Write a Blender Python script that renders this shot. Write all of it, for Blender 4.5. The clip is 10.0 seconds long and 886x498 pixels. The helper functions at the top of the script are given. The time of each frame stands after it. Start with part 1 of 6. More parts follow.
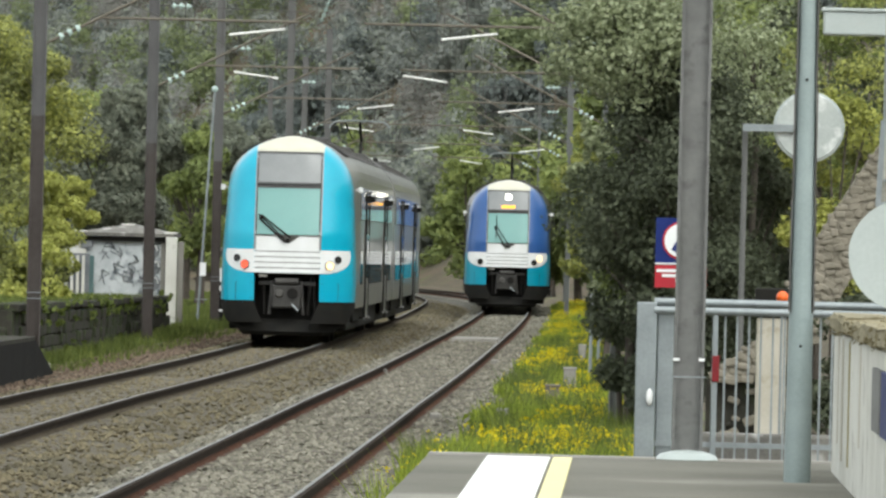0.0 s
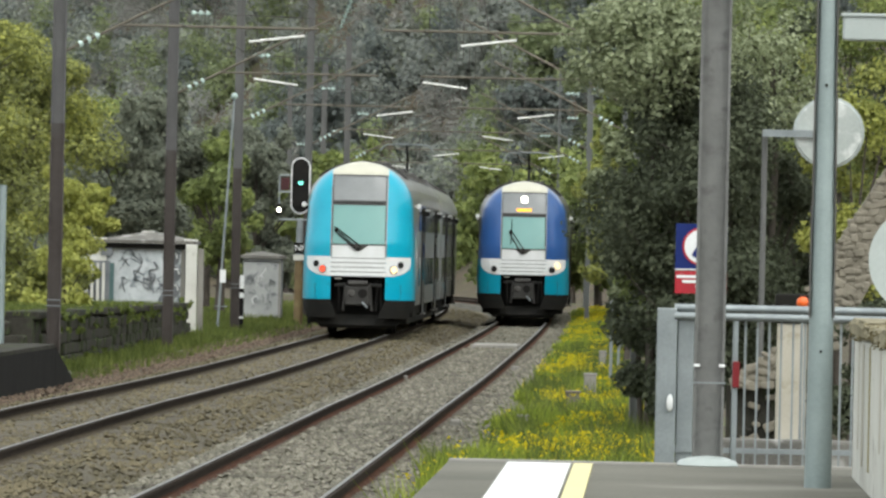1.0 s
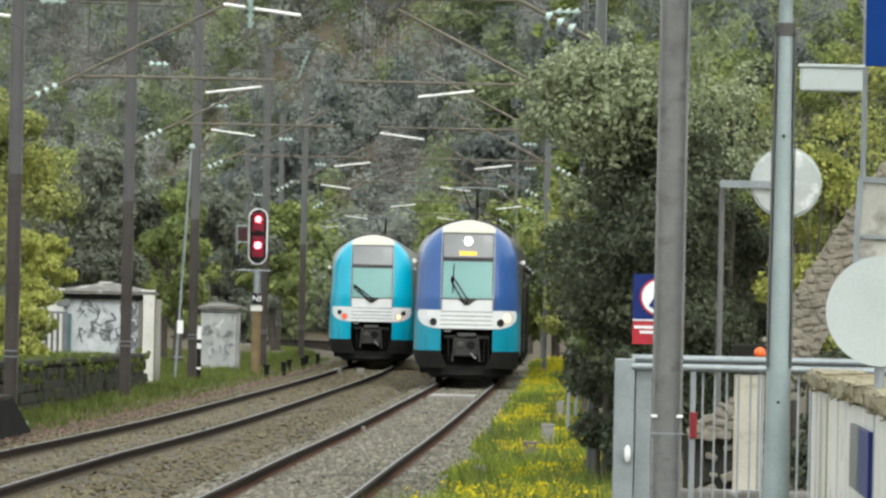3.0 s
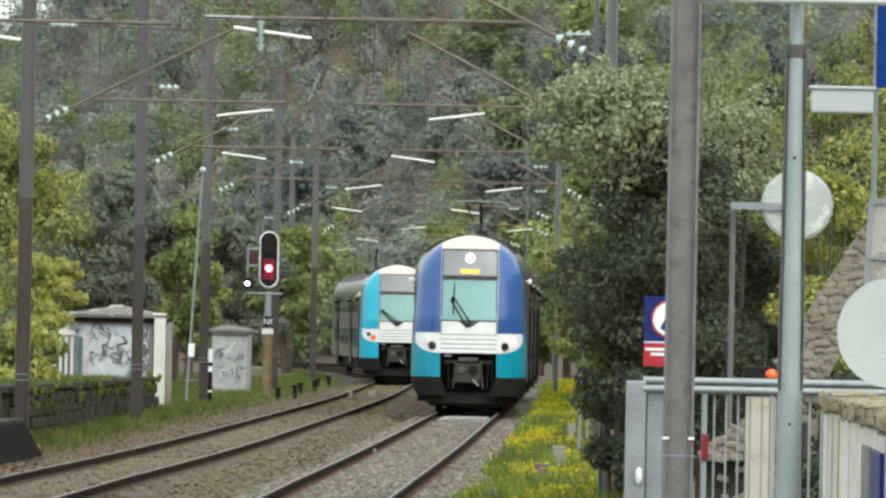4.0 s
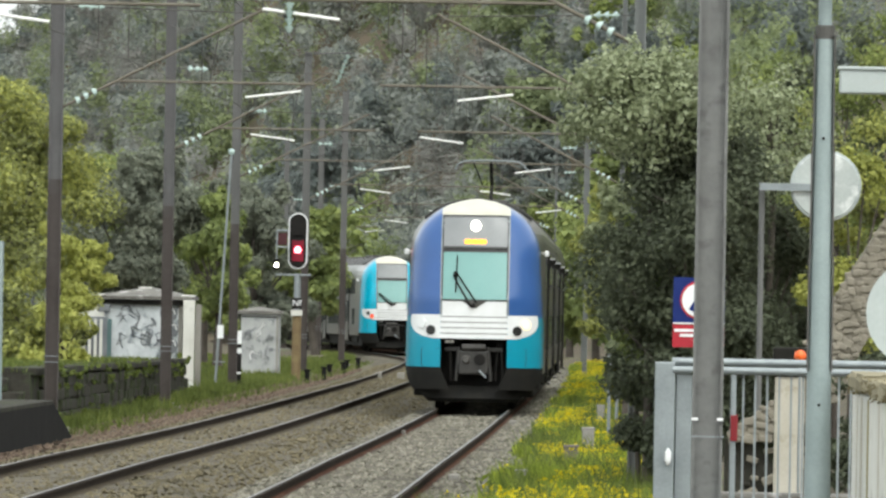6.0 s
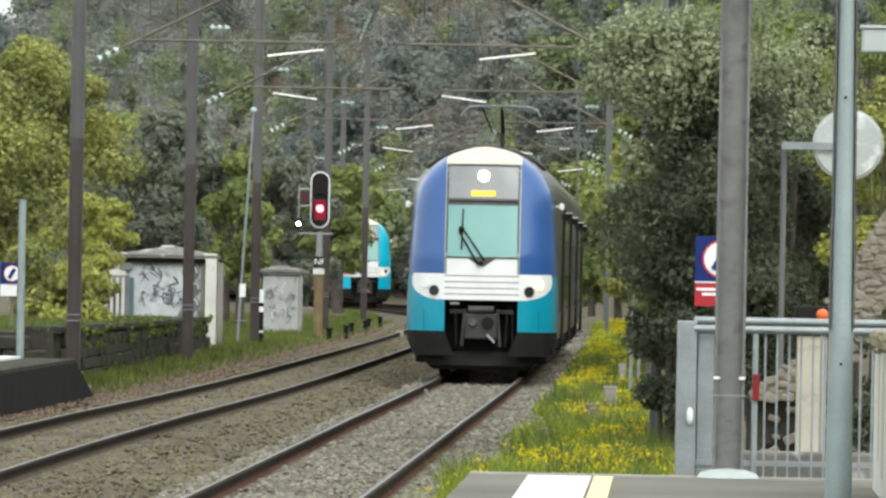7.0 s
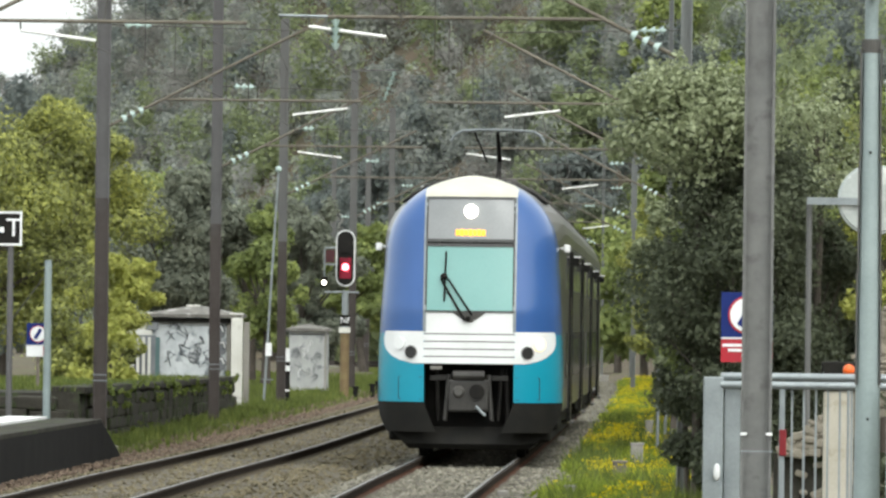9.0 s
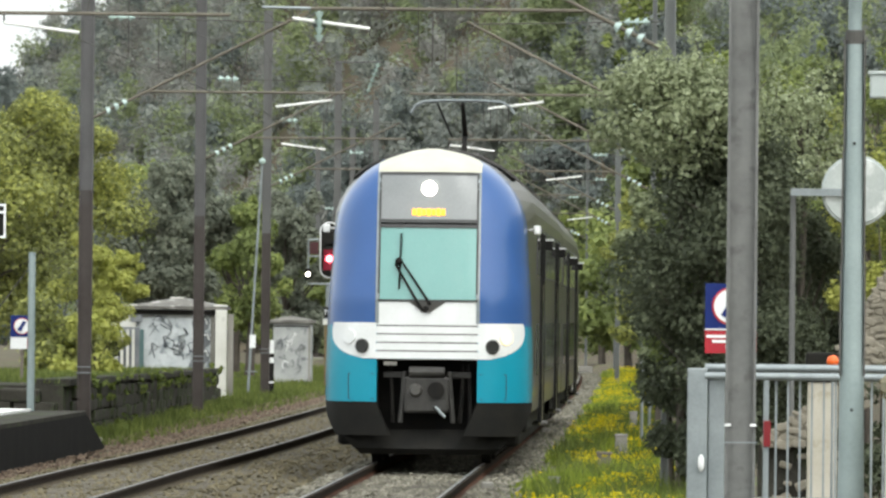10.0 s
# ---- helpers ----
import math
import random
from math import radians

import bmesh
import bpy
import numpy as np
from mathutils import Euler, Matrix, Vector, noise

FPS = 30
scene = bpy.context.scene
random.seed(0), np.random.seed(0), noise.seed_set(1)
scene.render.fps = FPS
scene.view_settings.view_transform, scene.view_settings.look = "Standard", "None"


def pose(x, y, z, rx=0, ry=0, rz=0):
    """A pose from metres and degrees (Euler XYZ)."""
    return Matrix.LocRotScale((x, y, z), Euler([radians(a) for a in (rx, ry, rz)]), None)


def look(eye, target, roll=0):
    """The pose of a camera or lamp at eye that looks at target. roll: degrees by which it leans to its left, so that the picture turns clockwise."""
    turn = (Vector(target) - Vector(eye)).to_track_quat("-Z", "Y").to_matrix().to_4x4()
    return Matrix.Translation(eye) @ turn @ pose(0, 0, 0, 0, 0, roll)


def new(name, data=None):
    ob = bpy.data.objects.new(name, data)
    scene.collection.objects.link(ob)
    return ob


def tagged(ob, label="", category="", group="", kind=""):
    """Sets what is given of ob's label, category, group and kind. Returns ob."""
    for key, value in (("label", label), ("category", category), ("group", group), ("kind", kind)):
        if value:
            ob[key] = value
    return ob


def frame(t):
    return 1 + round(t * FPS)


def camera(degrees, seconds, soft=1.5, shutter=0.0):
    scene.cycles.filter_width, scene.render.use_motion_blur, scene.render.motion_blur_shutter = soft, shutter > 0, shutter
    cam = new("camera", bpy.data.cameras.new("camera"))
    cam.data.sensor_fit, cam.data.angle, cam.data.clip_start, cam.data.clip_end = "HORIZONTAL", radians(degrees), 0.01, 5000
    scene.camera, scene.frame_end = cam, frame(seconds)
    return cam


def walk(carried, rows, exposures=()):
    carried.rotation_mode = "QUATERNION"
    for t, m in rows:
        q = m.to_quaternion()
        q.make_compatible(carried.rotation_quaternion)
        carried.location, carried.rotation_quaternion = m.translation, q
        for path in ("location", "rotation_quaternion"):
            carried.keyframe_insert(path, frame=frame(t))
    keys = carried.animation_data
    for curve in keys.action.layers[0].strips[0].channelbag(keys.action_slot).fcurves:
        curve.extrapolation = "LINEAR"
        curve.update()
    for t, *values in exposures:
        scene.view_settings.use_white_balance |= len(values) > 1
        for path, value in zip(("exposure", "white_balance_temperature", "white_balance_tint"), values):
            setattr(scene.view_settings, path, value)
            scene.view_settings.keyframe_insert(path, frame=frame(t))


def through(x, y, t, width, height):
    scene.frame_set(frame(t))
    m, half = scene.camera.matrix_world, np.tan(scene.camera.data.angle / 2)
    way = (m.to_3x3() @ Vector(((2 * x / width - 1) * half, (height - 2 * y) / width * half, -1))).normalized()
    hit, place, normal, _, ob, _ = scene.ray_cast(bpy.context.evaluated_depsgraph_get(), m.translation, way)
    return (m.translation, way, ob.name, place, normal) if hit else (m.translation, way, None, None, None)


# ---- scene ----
cam = camera(7.47, 10.0, soft=2.55)
EYE = (0.0, 0.0, 2.07)
# seconds, turn to the left, tilt up, lean (degrees); the camera is held by hand on one spot
PATH = [
    (0, 1.5946, -0.0324, 1.400), (0.5, 1.4979, -0.1176, 1.484), (1, 1.7645, 0.0183, 1.250), (1.5, 1.6889, 0.0738, 1.339),
    (2, 1.5353, 0.3259, 1.223), (2.5, 1.3902, 0.3673, 1.274), (4, 1.5112, 0.6426, 1.111), (4.5, 1.5209, 0.6346, 1.100),
    (5, 1.4911, 0.6731, 1.049), (5.5, 1.5271, 0.6583, 1.176), (6, 1.7521, 0.4807, 1.033), (6.2, 1.7983, 0.3030, 0.930),
    (7.3, 1.9623, 0.1249, 1.094), (7.5, 1.9700, 0.1772, 1.048), (8, 2.0622, 0.2724, 1.171), (8.5, 2.0730, 0.4164, 0.940),
    (9, 2.1559, 0.6135, 0.692), (9.5, 2.0902, 0.8309, 0.811), (10, 2.0192, 0.5443, 0.600),
]


def aim(turn, tilt, lean):
    a, b = radians(turn), radians(tilt)
    return look(EYE, (-math.sin(a) * math.cos(b) * 100, math.cos(a) * math.cos(b) * 100, EYE[2] + math.sin(b) * 100), lean)


walk(cam, [(t, aim(a, b, c)) for t, a, b, c in PATH], exposures=[(0.0, 0.39, 6500, 4), (0.5, 0.26, 6500, 4), (1.0, 0.3, 6500, 4), (2.0, 0.46, 6500, 4), (4.5, 0.48, 6500, 4), (10.0, 0.52, 6500, 4)])

# ---- light: overcast sky ----
world = bpy.data.worlds.new("overcast_sky")
scene.world = world
world.use_nodes = True
wn = world.node_tree.nodes
sky = wn.new("ShaderNodeTexSky")
sky.sky_type, sky.sun_disc = "NISHITA", False
sky.sun_elevation, sky.sun_rotation = radians(50), radians(150)
sky.air_density, sky.dust_density = 1.0, 4.0
soften = wn.new("ShaderNodeHueSaturation")
soften.inputs["Saturation"].default_value, soften.inputs["Value"].default_value = 0.22, 2.25
world.node_tree.links.new(sky.outputs[0], soften.inputs["Color"])
veil = wn.new("ShaderNodeMix")
veil.data_type = "RGBA"
veil.inputs["Factor"].default_value = 0.6
veil.inputs["B"].default_value = (6.0, 6.15, 6.3, 1)
world.node_tree.links.new(soften.outputs[0], veil.inputs["A"])
world.node_tree.links.new(veil.outputs["Result"], wn["Background"].inputs[0])
wn["Background"].inputs[1].default_value = 0.15
sun = new("sun", bpy.data.lights.new("sun", "SUN"))
sun.data.energy, sun.data.angle, sun.data.color = 0.6, radians(25), (1.0, 0.97, 0.92)
sun.matrix_world = look((0, 0, 0), (0.3, 0.55, -0.95))


# ---- materials ----
def mat(name, a, b=None, rough=0.7, metal=0.0, scale=4.0, fine=40.0, bump=0.15, glow=0.0, island=False, stain=None, coat=0.0, depth=0.02, spec=0.5):
    """A painted, grown or cast surface: two scales of variation from a to b, stains and fine relief."""
    m = bpy.data.materials.new(name)
    m.use_nodes = True
    n, l = m.node_tree.nodes, m.node_tree.links
    p = n["Principled BSDF"]
    p.inputs["Roughness"].default_value, p.inputs["Metallic"].default_value = rough, metal
    p.inputs["Coat Weight"].default_value, p.inputs["Specular IOR Level"].default_value = coat, spec
    b = b or tuple(c * 0.8 for c in a)
    where = n.new("ShaderNodeTexCoord")
    big, small = n.new("ShaderNodeTexNoise"), n.new("ShaderNodeTexNoise")
    big.inputs["Scale"].default_value, small.inputs["Scale"].default_value = scale, fine
    big.inputs["Detail"].default_value, small.inputs["Detail"].default_value = 4, 3
    for t in (big, small):
        l.new(where.outputs["Object"], t.inputs["Vector"])
    add = n.new("ShaderNodeMath")
    add.operation = "MULTIPLY_ADD"
    add.inputs[1].default_value = 0.45
    l.new(small.outputs["Fac"], add.inputs[0])
    l.new(big.outputs["Fac"], add.inputs[2])
    ramp = n.new("ShaderNodeMapRange")
    ramp.inputs["From Min"].default_value, ramp.inputs["From Max"].default_value = 0.5, 0.95
    l.new(add.outputs[0], ramp.inputs["Value"])
    mix = n.new("ShaderNodeMix")
    mix.data_type = "RGBA"
    mix.inputs["A"].default_value, mix.inputs["B"].default_value = (*a, 1), (*b, 1)
    if island:
        geo = n.new("ShaderNodeNewGeometry")
        l.new(geo.outputs["Random Per Island"], mix.inputs["Factor"])
    else:
        l.new(ramp.outputs["Result"], mix.inputs["Factor"])
    out = mix.outputs["Result"]
    if stain:
        blot = n.new("ShaderNodeTexNoise")
        blot.inputs["Scale"].default_value, blot.inputs["Detail"].default_value = stain[1], 6
        l.new(where.outputs["Object"], blot.inputs["Vector"])
        cut = n.new("ShaderNodeMapRange")
        cut.inputs["From Min"].default_value, cut.inputs["From Max"].default_value = stain[2], stain[2] + 0.12
        l.new(blot.outputs["Fac"], cut.inputs["Value"])
        over = n.new("ShaderNodeMix")
        over.data_type = "RGBA"
        l.new(cut.outputs["Result"], over.inputs["Factor"])
        l.new(out, over.inputs["A"])
        over.inputs["B"].default_value = (*stain[0], 1)
        out = over.outputs["Result"]
    l.new(out, p.inputs["Base Color"])
    if bump:
        bp = n.new("ShaderNodeBump")
        bp.inputs["Strength"].default_value, bp.inputs["Distance"].default_value = bump, depth
        l.new(small.outputs["Fac"], bp.inputs["Height"])
        l.new(bp.outputs["Normal"], p.inputs["Normal"])
    if glow:
        p.inputs["Emission Color"].default_value = (*a, 1)
        p.inputs["Emission Strength"].default_value = glow
    return m


def leafy(name, stops, rough=0.6, through=0.42, blotch=0.35):
    """Leaves: a colour for each leaf or clump, out of several."""
    m = bpy.data.materials.new(name)
    m.use_nodes = True
    n, l = m.node_tree.nodes, m.node_tree.links
    p = n["Principled BSDF"]
    p.inputs["Roughness"].default_value, p.inputs["Specular IOR Level"].default_value = rough, 0.25
    geo, where, blot = n.new("ShaderNodeNewGeometry"), n.new("ShaderNodeTexCoord"), n.new("ShaderNodeTexNoise")
    blot.inputs["Scale"].default_value, blot.inputs["Detail"].default_value = blotch, 3
    l.new(where.outputs["Object"], blot.inputs["Vector"])
    add = n.new("ShaderNodeMath")
    add.operation = "MULTIPLY_ADD"
    add.inputs[1].default_value = 0.55
    l.new(geo.outputs["Random Per Island"], add.inputs[0])
    l.new(blot.outputs["Fac"], add.inputs[2])
    ramp = n.new("ShaderNodeMapRange")
    ramp.inputs["From Min"].default_value, ramp.inputs["From Max"].default_value = 0.4, 1.15
    l.new(add.outputs[0], ramp.inputs["Value"])
    cr = n.new("ShaderNodeValToRGB")
    while len(cr.color_ramp.elements) < len(stops):
        cr.color_ramp.elements.new(0.5)
    for i, c in enumerate(stops):
        cr.color_ramp.elements[i].position = i / (len(stops) - 1)
        cr.color_ramp.elements[i].color = (*c, 1)
    l.new(ramp.outputs["Result"], cr.inputs["Fac"])
    l.new(cr.outputs["Color"], p.inputs["Base Color"])
    thin = n.new("ShaderNodeBsdfTranslucent")
    l.new(cr.outputs["Color"], thin.inputs["Color"])
    both = n.new("ShaderNodeMixShader")
    both.inputs[0].default_value = through
    l.new(p.outputs[0], both.inputs[1])
    l.new(thin.outputs[0], both.inputs[2])
    l.new(both.outputs[0], n["Material Output"].inputs["Surface"])
    return m


BLUE = mat("blue_paint", (0.026, 0.088, 0.265), (0.033, 0.1, 0.3), rough=0.28, scale=1.5, bump=0.02, coat=0.3)
CYAN = mat("turquoise_paint", (0.0, 0.35, 0.52), (0.01, 0.4, 0.56), rough=0.28, scale=1.5, bump=0.02, coat=0.3)
TEAL = mat("teal_paint", (0.0, 0.25, 0.36), (0.01, 0.28, 0.4), rough=0.3, scale=1.5, bump=0.02, coat=0.3)
WHITE = mat("white_paint", (0.8, 0.81, 0.82), (0.7, 0.71, 0.7), rough=0.35, scale=2, bump=0.02)
CREAM = mat("cream_roof_paint", (0.57, 0.55, 0.455), (0.49, 0.47, 0.385), rough=0.5, scale=3, bump=0.03)
BODY_GREY = mat("grey_body_paint", (0.26, 0.26, 0.25), (0.185, 0.185, 0.178), rough=0.3, scale=1.2, bump=0.03, coat=0.3)
ROOF_GREY = mat("dirty_roof_grey", (0.06, 0.056, 0.055), (0.033, 0.031, 0.03), rough=0.55, scale=2, bump=0.1)
SKIRT = mat("grimy_skirt_grey", (0.0091, 0.0091, 0.00845), (0.0169, 0.0156, 0.013), rough=0.75, scale=3, bump=0.1, spec=0.15)
BLACK = mat("black_grime", (0.012, 0.012, 0.012), (0.02, 0.018, 0.016), rough=0.8, scale=5, bump=0.1, spec=0.1)
COUPLER = mat("oily_dark_steel", (0.03, 0.028, 0.026), (0.055, 0.052, 0.048), rough=0.5, metal=0.3, scale=6, bump=0.2)
BOARD = mat("stained_board", (0.5, 0.49, 0.44), (0.36, 0.35, 0.31), rough=0.85, scale=1.6, bump=0.1, stain=((0.17, 0.16, 0.13), 2.6, 0.53))
STEEL = mat("dull_steel", (0.07, 0.066, 0.06), (0.1, 0.096, 0.09), rough=0.6, metal=0.3, scale=6, bump=0.1)
SCREEN = mat("pale_green_windscreen", (0.15, 0.33, 0.31), (0.18, 0.37, 0.345), rough=0.12, scale=0.8, bump=0.0, coat=0.6)
BLIND = mat("smoked_display_glass", (0.2, 0.21, 0.215), (0.26, 0.27, 0.275), rough=0.15, scale=1.0, bump=0.0, coat=0.5)
GLASS = mat("dark_window_glass", (0.03, 0.035, 0.038), (0.05, 0.055, 0.055), rough=0.06, scale=1.0, bump=0.0, coat=0.8)
RUBBER = mat("dark_seal", (0.06, 0.06, 0.06), rough=0.6)
DOOR_OLIVE = mat("olive_door_paint", (0.15, 0.143, 0.06), (0.09, 0.084, 0.045), rough=0.4, scale=2, bump=0.03)
LAMP_WHITE = mat("lit_headlamp", (1.0, 0.93, 0.8), glow=6.0, bump=0)
LAMP_WARM = mat("lit_warm_lamp", (1.0, 0.75, 0.4), glow=1.0, bump=0)
LAMP_RED = mat("lit_red_lamp", (1.0, 0.12, 0.06), glow=0.45, bump=0)
LAMP_OFF = mat("dark_lens", (0.03, 0.03, 0.03), rough=0.15, bump=0)
AMBER = mat("amber_display", (1.0, 0.42, 0.03), glow=1.6, bump=0)
SIGNAL_RED = mat("signal_red_light", (1.0, 0.13, 0.17), glow=7.0, bump=0)
SIGNAL_GREEN = mat("signal_green_light", (0.25, 1.0, 0.8), glow=1.3, bump=0)
RED_HALO = mat("red_lamp_halo", (0.16, 0.004, 0.018), (0.12, 0.003, 0.012), rough=0.2, glow=0.35, bump=0)

RUST = mat("rusty_rail_side", (0.026, 0.021, 0.017), (0.042, 0.032, 0.025), rough=0.9, scale=2, bump=0.2, spec=0.08)
RUST_RED = mat("red_rust", (0.108, 0.053, 0.0361), (0.0612, 0.0351, 0.0246), rough=0.95, scale=2, bump=0.2, spec=0.05)
RUST_BROWN = mat("dusty_brown_rust", (0.1, 0.083, 0.06), (0.065, 0.054, 0.04), rough=0.95, scale=2, bump=0.2, spec=0.05)
RAILTOP = mat("worn_rail_head", (0.22, 0.215, 0.205), (0.15, 0.145, 0.135), rough=0.42, metal=0.8, scale=3, bump=0.03)
SLEEPER = mat("weathered_sleeper", (0.12, 0.105, 0.08), (0.075, 0.065, 0.05), rough=0.9, scale=3, bump=0.3)
BALLAST = mat("brown_ballast_bed", (0.109, 0.0922, 0.0614), (0.064, 0.0538, 0.0358), rough=0.95, scale=0.9, fine=22, bump=0.8, depth=0.05)
BALLAST_GREY = mat("grey_ballast_bed", (0.133, 0.125, 0.102), (0.0726, 0.0677, 0.0532), rough=0.95, scale=0.9, fine=22, bump=0.8, depth=0.05)
STONES = mat("brown_ballast_stone", (0.0996, 0.0829, 0.047), (0.173, 0.146, 0.0896), rough=0.95, island=True, fine=60, bump=0.3, stain=((0.0864, 0.0756, 0.0464), 0.45, 0.52))
STONES_RED = mat("reddish_shoulder_stone", (0.075, 0.05, 0.035), (0.2, 0.15, 0.11), rough=0.95, island=True, fine=60, bump=0.3)
STONES_GREY = mat("grey_ballast_stone", (0.123, 0.114, 0.0862), (0.253, 0.238, 0.191), rough=0.95, island=True, fine=60, bump=0.3, stain=((0.0935, 0.088, 0.0682), 0.5, 0.56))
EARTH = mat("bare_brown_earth", (0.12, 0.09, 0.06), (0.07, 0.062, 0.04), rough=1.0, scale=0.6, fine=9, bump=0.6, stain=((0.09, 0.12, 0.035), 0.5, 0.56), depth=0.05)
CONCRETE = mat("weathered_concrete", (0.3, 0.285, 0.26), (0.2, 0.19, 0.17), rough=0.9, scale=1.2, bump=0.2)
PAVING = mat("stained_platform_asphalt", (0.176, 0.168, 0.139), (0.0984, 0.0949, 0.0756), rough=0.95, scale=0.45, fine=60, bump=0.2, stain=((0.23, 0.223, 0.193), 0.35, 0.55))
DARK_STONE = mat("dark_mossy_and_shaded_stone", (0.0588, 0.0546, 0.0448), (0.0252, 0.0245, 0.0203), rough=0.95, scale=1.5, fine=14, bump=0.5, stain=((0.063, 0.0868, 0.0336), 1.2, 0.56), spec=0.15)
PLATFORM_SIDE = mat("black_platform_side", (0.022, 0.021, 0.02), (0.014, 0.0135, 0.013), rough=0.95, scale=1.5, bump=0.2, spec=0.1)
PALE_STONE = mat("pale_rubble_stone", (0.25, 0.225, 0.18), (0.15, 0.135, 0.105), rough=0.95, scale=3, fine=18, bump=0.5)
LINE_WHITE = mat("white_line_paint", (0.82, 0.82, 0.8), (0.74, 0.74, 0.72), rough=0.7, scale=3, bump=0.1)
LINE_YELLOW = mat("pale_yellow_line_paint", (0.76, 0.68, 0.32), (0.68, 0.62, 0.36), rough=0.7, scale=3, bump=0.1)
MAST = mat("brown_grey_mast_paint", (0.08, 0.077, 0.077), (0.115, 0.113, 0.114), rough=0.7, scale=0.5, fine=12, bump=0.1, stain=((0.12, 0.12, 0.118), 0.6, 0.56))
MAST_BROWN = mat("dark_brown_mast", (0.044, 0.034, 0.03), (0.068, 0.057, 0.052), rough=0.75, scale=0.6, fine=12, bump=0.1, stain=((0.085, 0.08, 0.077), 0.8, 0.58))
# grey paled for haze on the distant masts; the mirror post shares it
MAST_FAR = mat("hazed_grey_mast_paint", (0.1, 0.1, 0.098), (0.14, 0.14, 0.136), rough=0.7, scale=0.5, bump=0.1)
# galvanised grey with haze over the right-hand masts mixed into the colour
MAST_PALE = mat("hazed_galvanised_mast", (0.19, 0.2, 0.195), (0.14, 0.148, 0.145), rough=0.65, scale=0.8, bump=0.1)
MAST_GREY = mat("grey_mast_paint", (0.175, 0.176, 0.17), (0.115, 0.116, 0.112), rough=0.8, scale=2.2, fine=14, bump=0.15, stain=((0.105, 0.104, 0.101), 7, 0.57))
GALV = mat("galvanised_steel", (0.298, 0.328, 0.337), (0.223, 0.247, 0.257), rough=0.45, metal=0.45, scale=5, bump=0.08)
LAMP_POST = mat("pale_green_grey_post", (0.29, 0.345, 0.345), (0.225, 0.275, 0.275), rough=0.5, metal=0.2, scale=3, bump=0.06)
RUST_TUBE = mat("rusty_tube", (0.105, 0.092, 0.07), (0.155, 0.138, 0.108), rough=0.8, scale=3, bump=0.1)
WIRE = mat("old_copper_wire", (0.1, 0.095, 0.085), rough=0.6, metal=0.5)
INSULATOR = mat("glass_insulator", (0.45, 0.56, 0.52), (0.33, 0.43, 0.4), rough=0.15, bump=0)
BAR_WHITE = mat("white_insulating_bar", (0.84, 0.84, 0.82), (0.75, 0.75, 0.72), rough=0.4, bump=0)
SIGN_BLUE = mat("blue_sign_enamel", (0.01, 0.02, 0.12), (0.014, 0.028, 0.14), rough=0.45, bump=0, spec=0.15)
SIGN_NAME = mat("royal_blue_sign", (0.003, 0.03, 0.15), (0.004, 0.035, 0.17), rough=0.5, bump=0, spec=0.1)
SIGN_RED = mat("red_sign_enamel", (0.4, 0.012, 0.025), (0.33, 0.012, 0.025), rough=0.35, bump=0)
DISC_WHITE = mat("off_white_enamel", (0.44, 0.48, 0.47), (0.36, 0.4, 0.39), rough=0.4, scale=2, bump=0.02, stain=((0.4, 0.42, 0.41), 6, 0.64))
DISC_STAINED = mat("streaked_off_white_enamel", (0.46, 0.49, 0.47), (0.33, 0.36, 0.35), rough=0.4, scale=2, bump=0.02, stain=((0.62, 0.64, 0.62), 4.5, 0.55))
PLASTER = mat("dirty_white_plaster", (0.648, 0.644, 0.598), (0.504, 0.497, 0.451), rough=0.9, scale=1.6, bump=0.15, stain=((0.252, 0.239, 0.202), 2.2, 0.62))
GRAFFITI = mat("graffiti_on_plaster", (0.42, 0.43, 0.42), (0.28, 0.29, 0.285), rough=0.9, scale=2, bump=0.15, stain=((0.14, 0.15, 0.16), 3.4, 0.55))
MOSS_COPING = mat("mossy_coping", (0.2, 0.17, 0.1), (0.32, 0.29, 0.2), rough=1.0, scale=5, fine=30, bump=0.6, stain=((0.12, 0.1, 0.04), 7, 0.55))
ORANGE = mat("orange_plastic", (0.85, 0.14, 0.02), rough=0.4, bump=0)
OLIVE_STREAK = mat("ochre_streak", (0.3, 0.26, 0.12), rough=0.9)
OCHRE_RUST = mat("rust_streaked_ochre_paint", (0.22, 0.17, 0.08), (0.12, 0.075, 0.04), rough=0.85, scale=2.5, bump=0.15)
ROOF_SLAB = mat("lichened_roof_slab", (0.2, 0.19, 0.17), (0.1, 0.096, 0.088), rough=0.95, scale=2, bump=0.3, stain=((0.36, 0.35, 0.33), 3.5, 0.56))
CREAM_WALL = mat("cream_render", (0.5, 0.47, 0.4), (0.4, 0.37, 0.3), rough=0.9, scale=2, bump=0.1, stain=((0.24, 0.2, 0.12), 3, 0.6))
HUT_WHITE = mat("graffiti_stained_whitewash", (0.58, 0.61, 0.62), (0.38, 0.41, 0.43), rough=0.9, scale=2.5, bump=0.15, stain=((0.13, 0.15, 0.17), 3.2, 0.54))
OLD_TEAL = mat("faded_teal_paint", (0.06, 0.12, 0.12), (0.1, 0.16, 0.16), rough=0.8, scale=3)
INK = mat("faded_spray_paint_and_gap_shade", (0.12, 0.13, 0.145), (0.2, 0.21, 0.22), rough=0.8)
# the same grey livery, darkened for the shade on the blue train's sides
BODY_SHADED = mat("shaded_grey_body_paint", (0.075, 0.072, 0.065), (0.045, 0.043, 0.04), rough=0.3, scale=1.2, bump=0.03, coat=0.2)
WOOD = mat("grey_wood", (0.2, 0.175, 0.145), (0.12, 0.1, 0.08), rough=0.9, scale=6, bump=0.3)
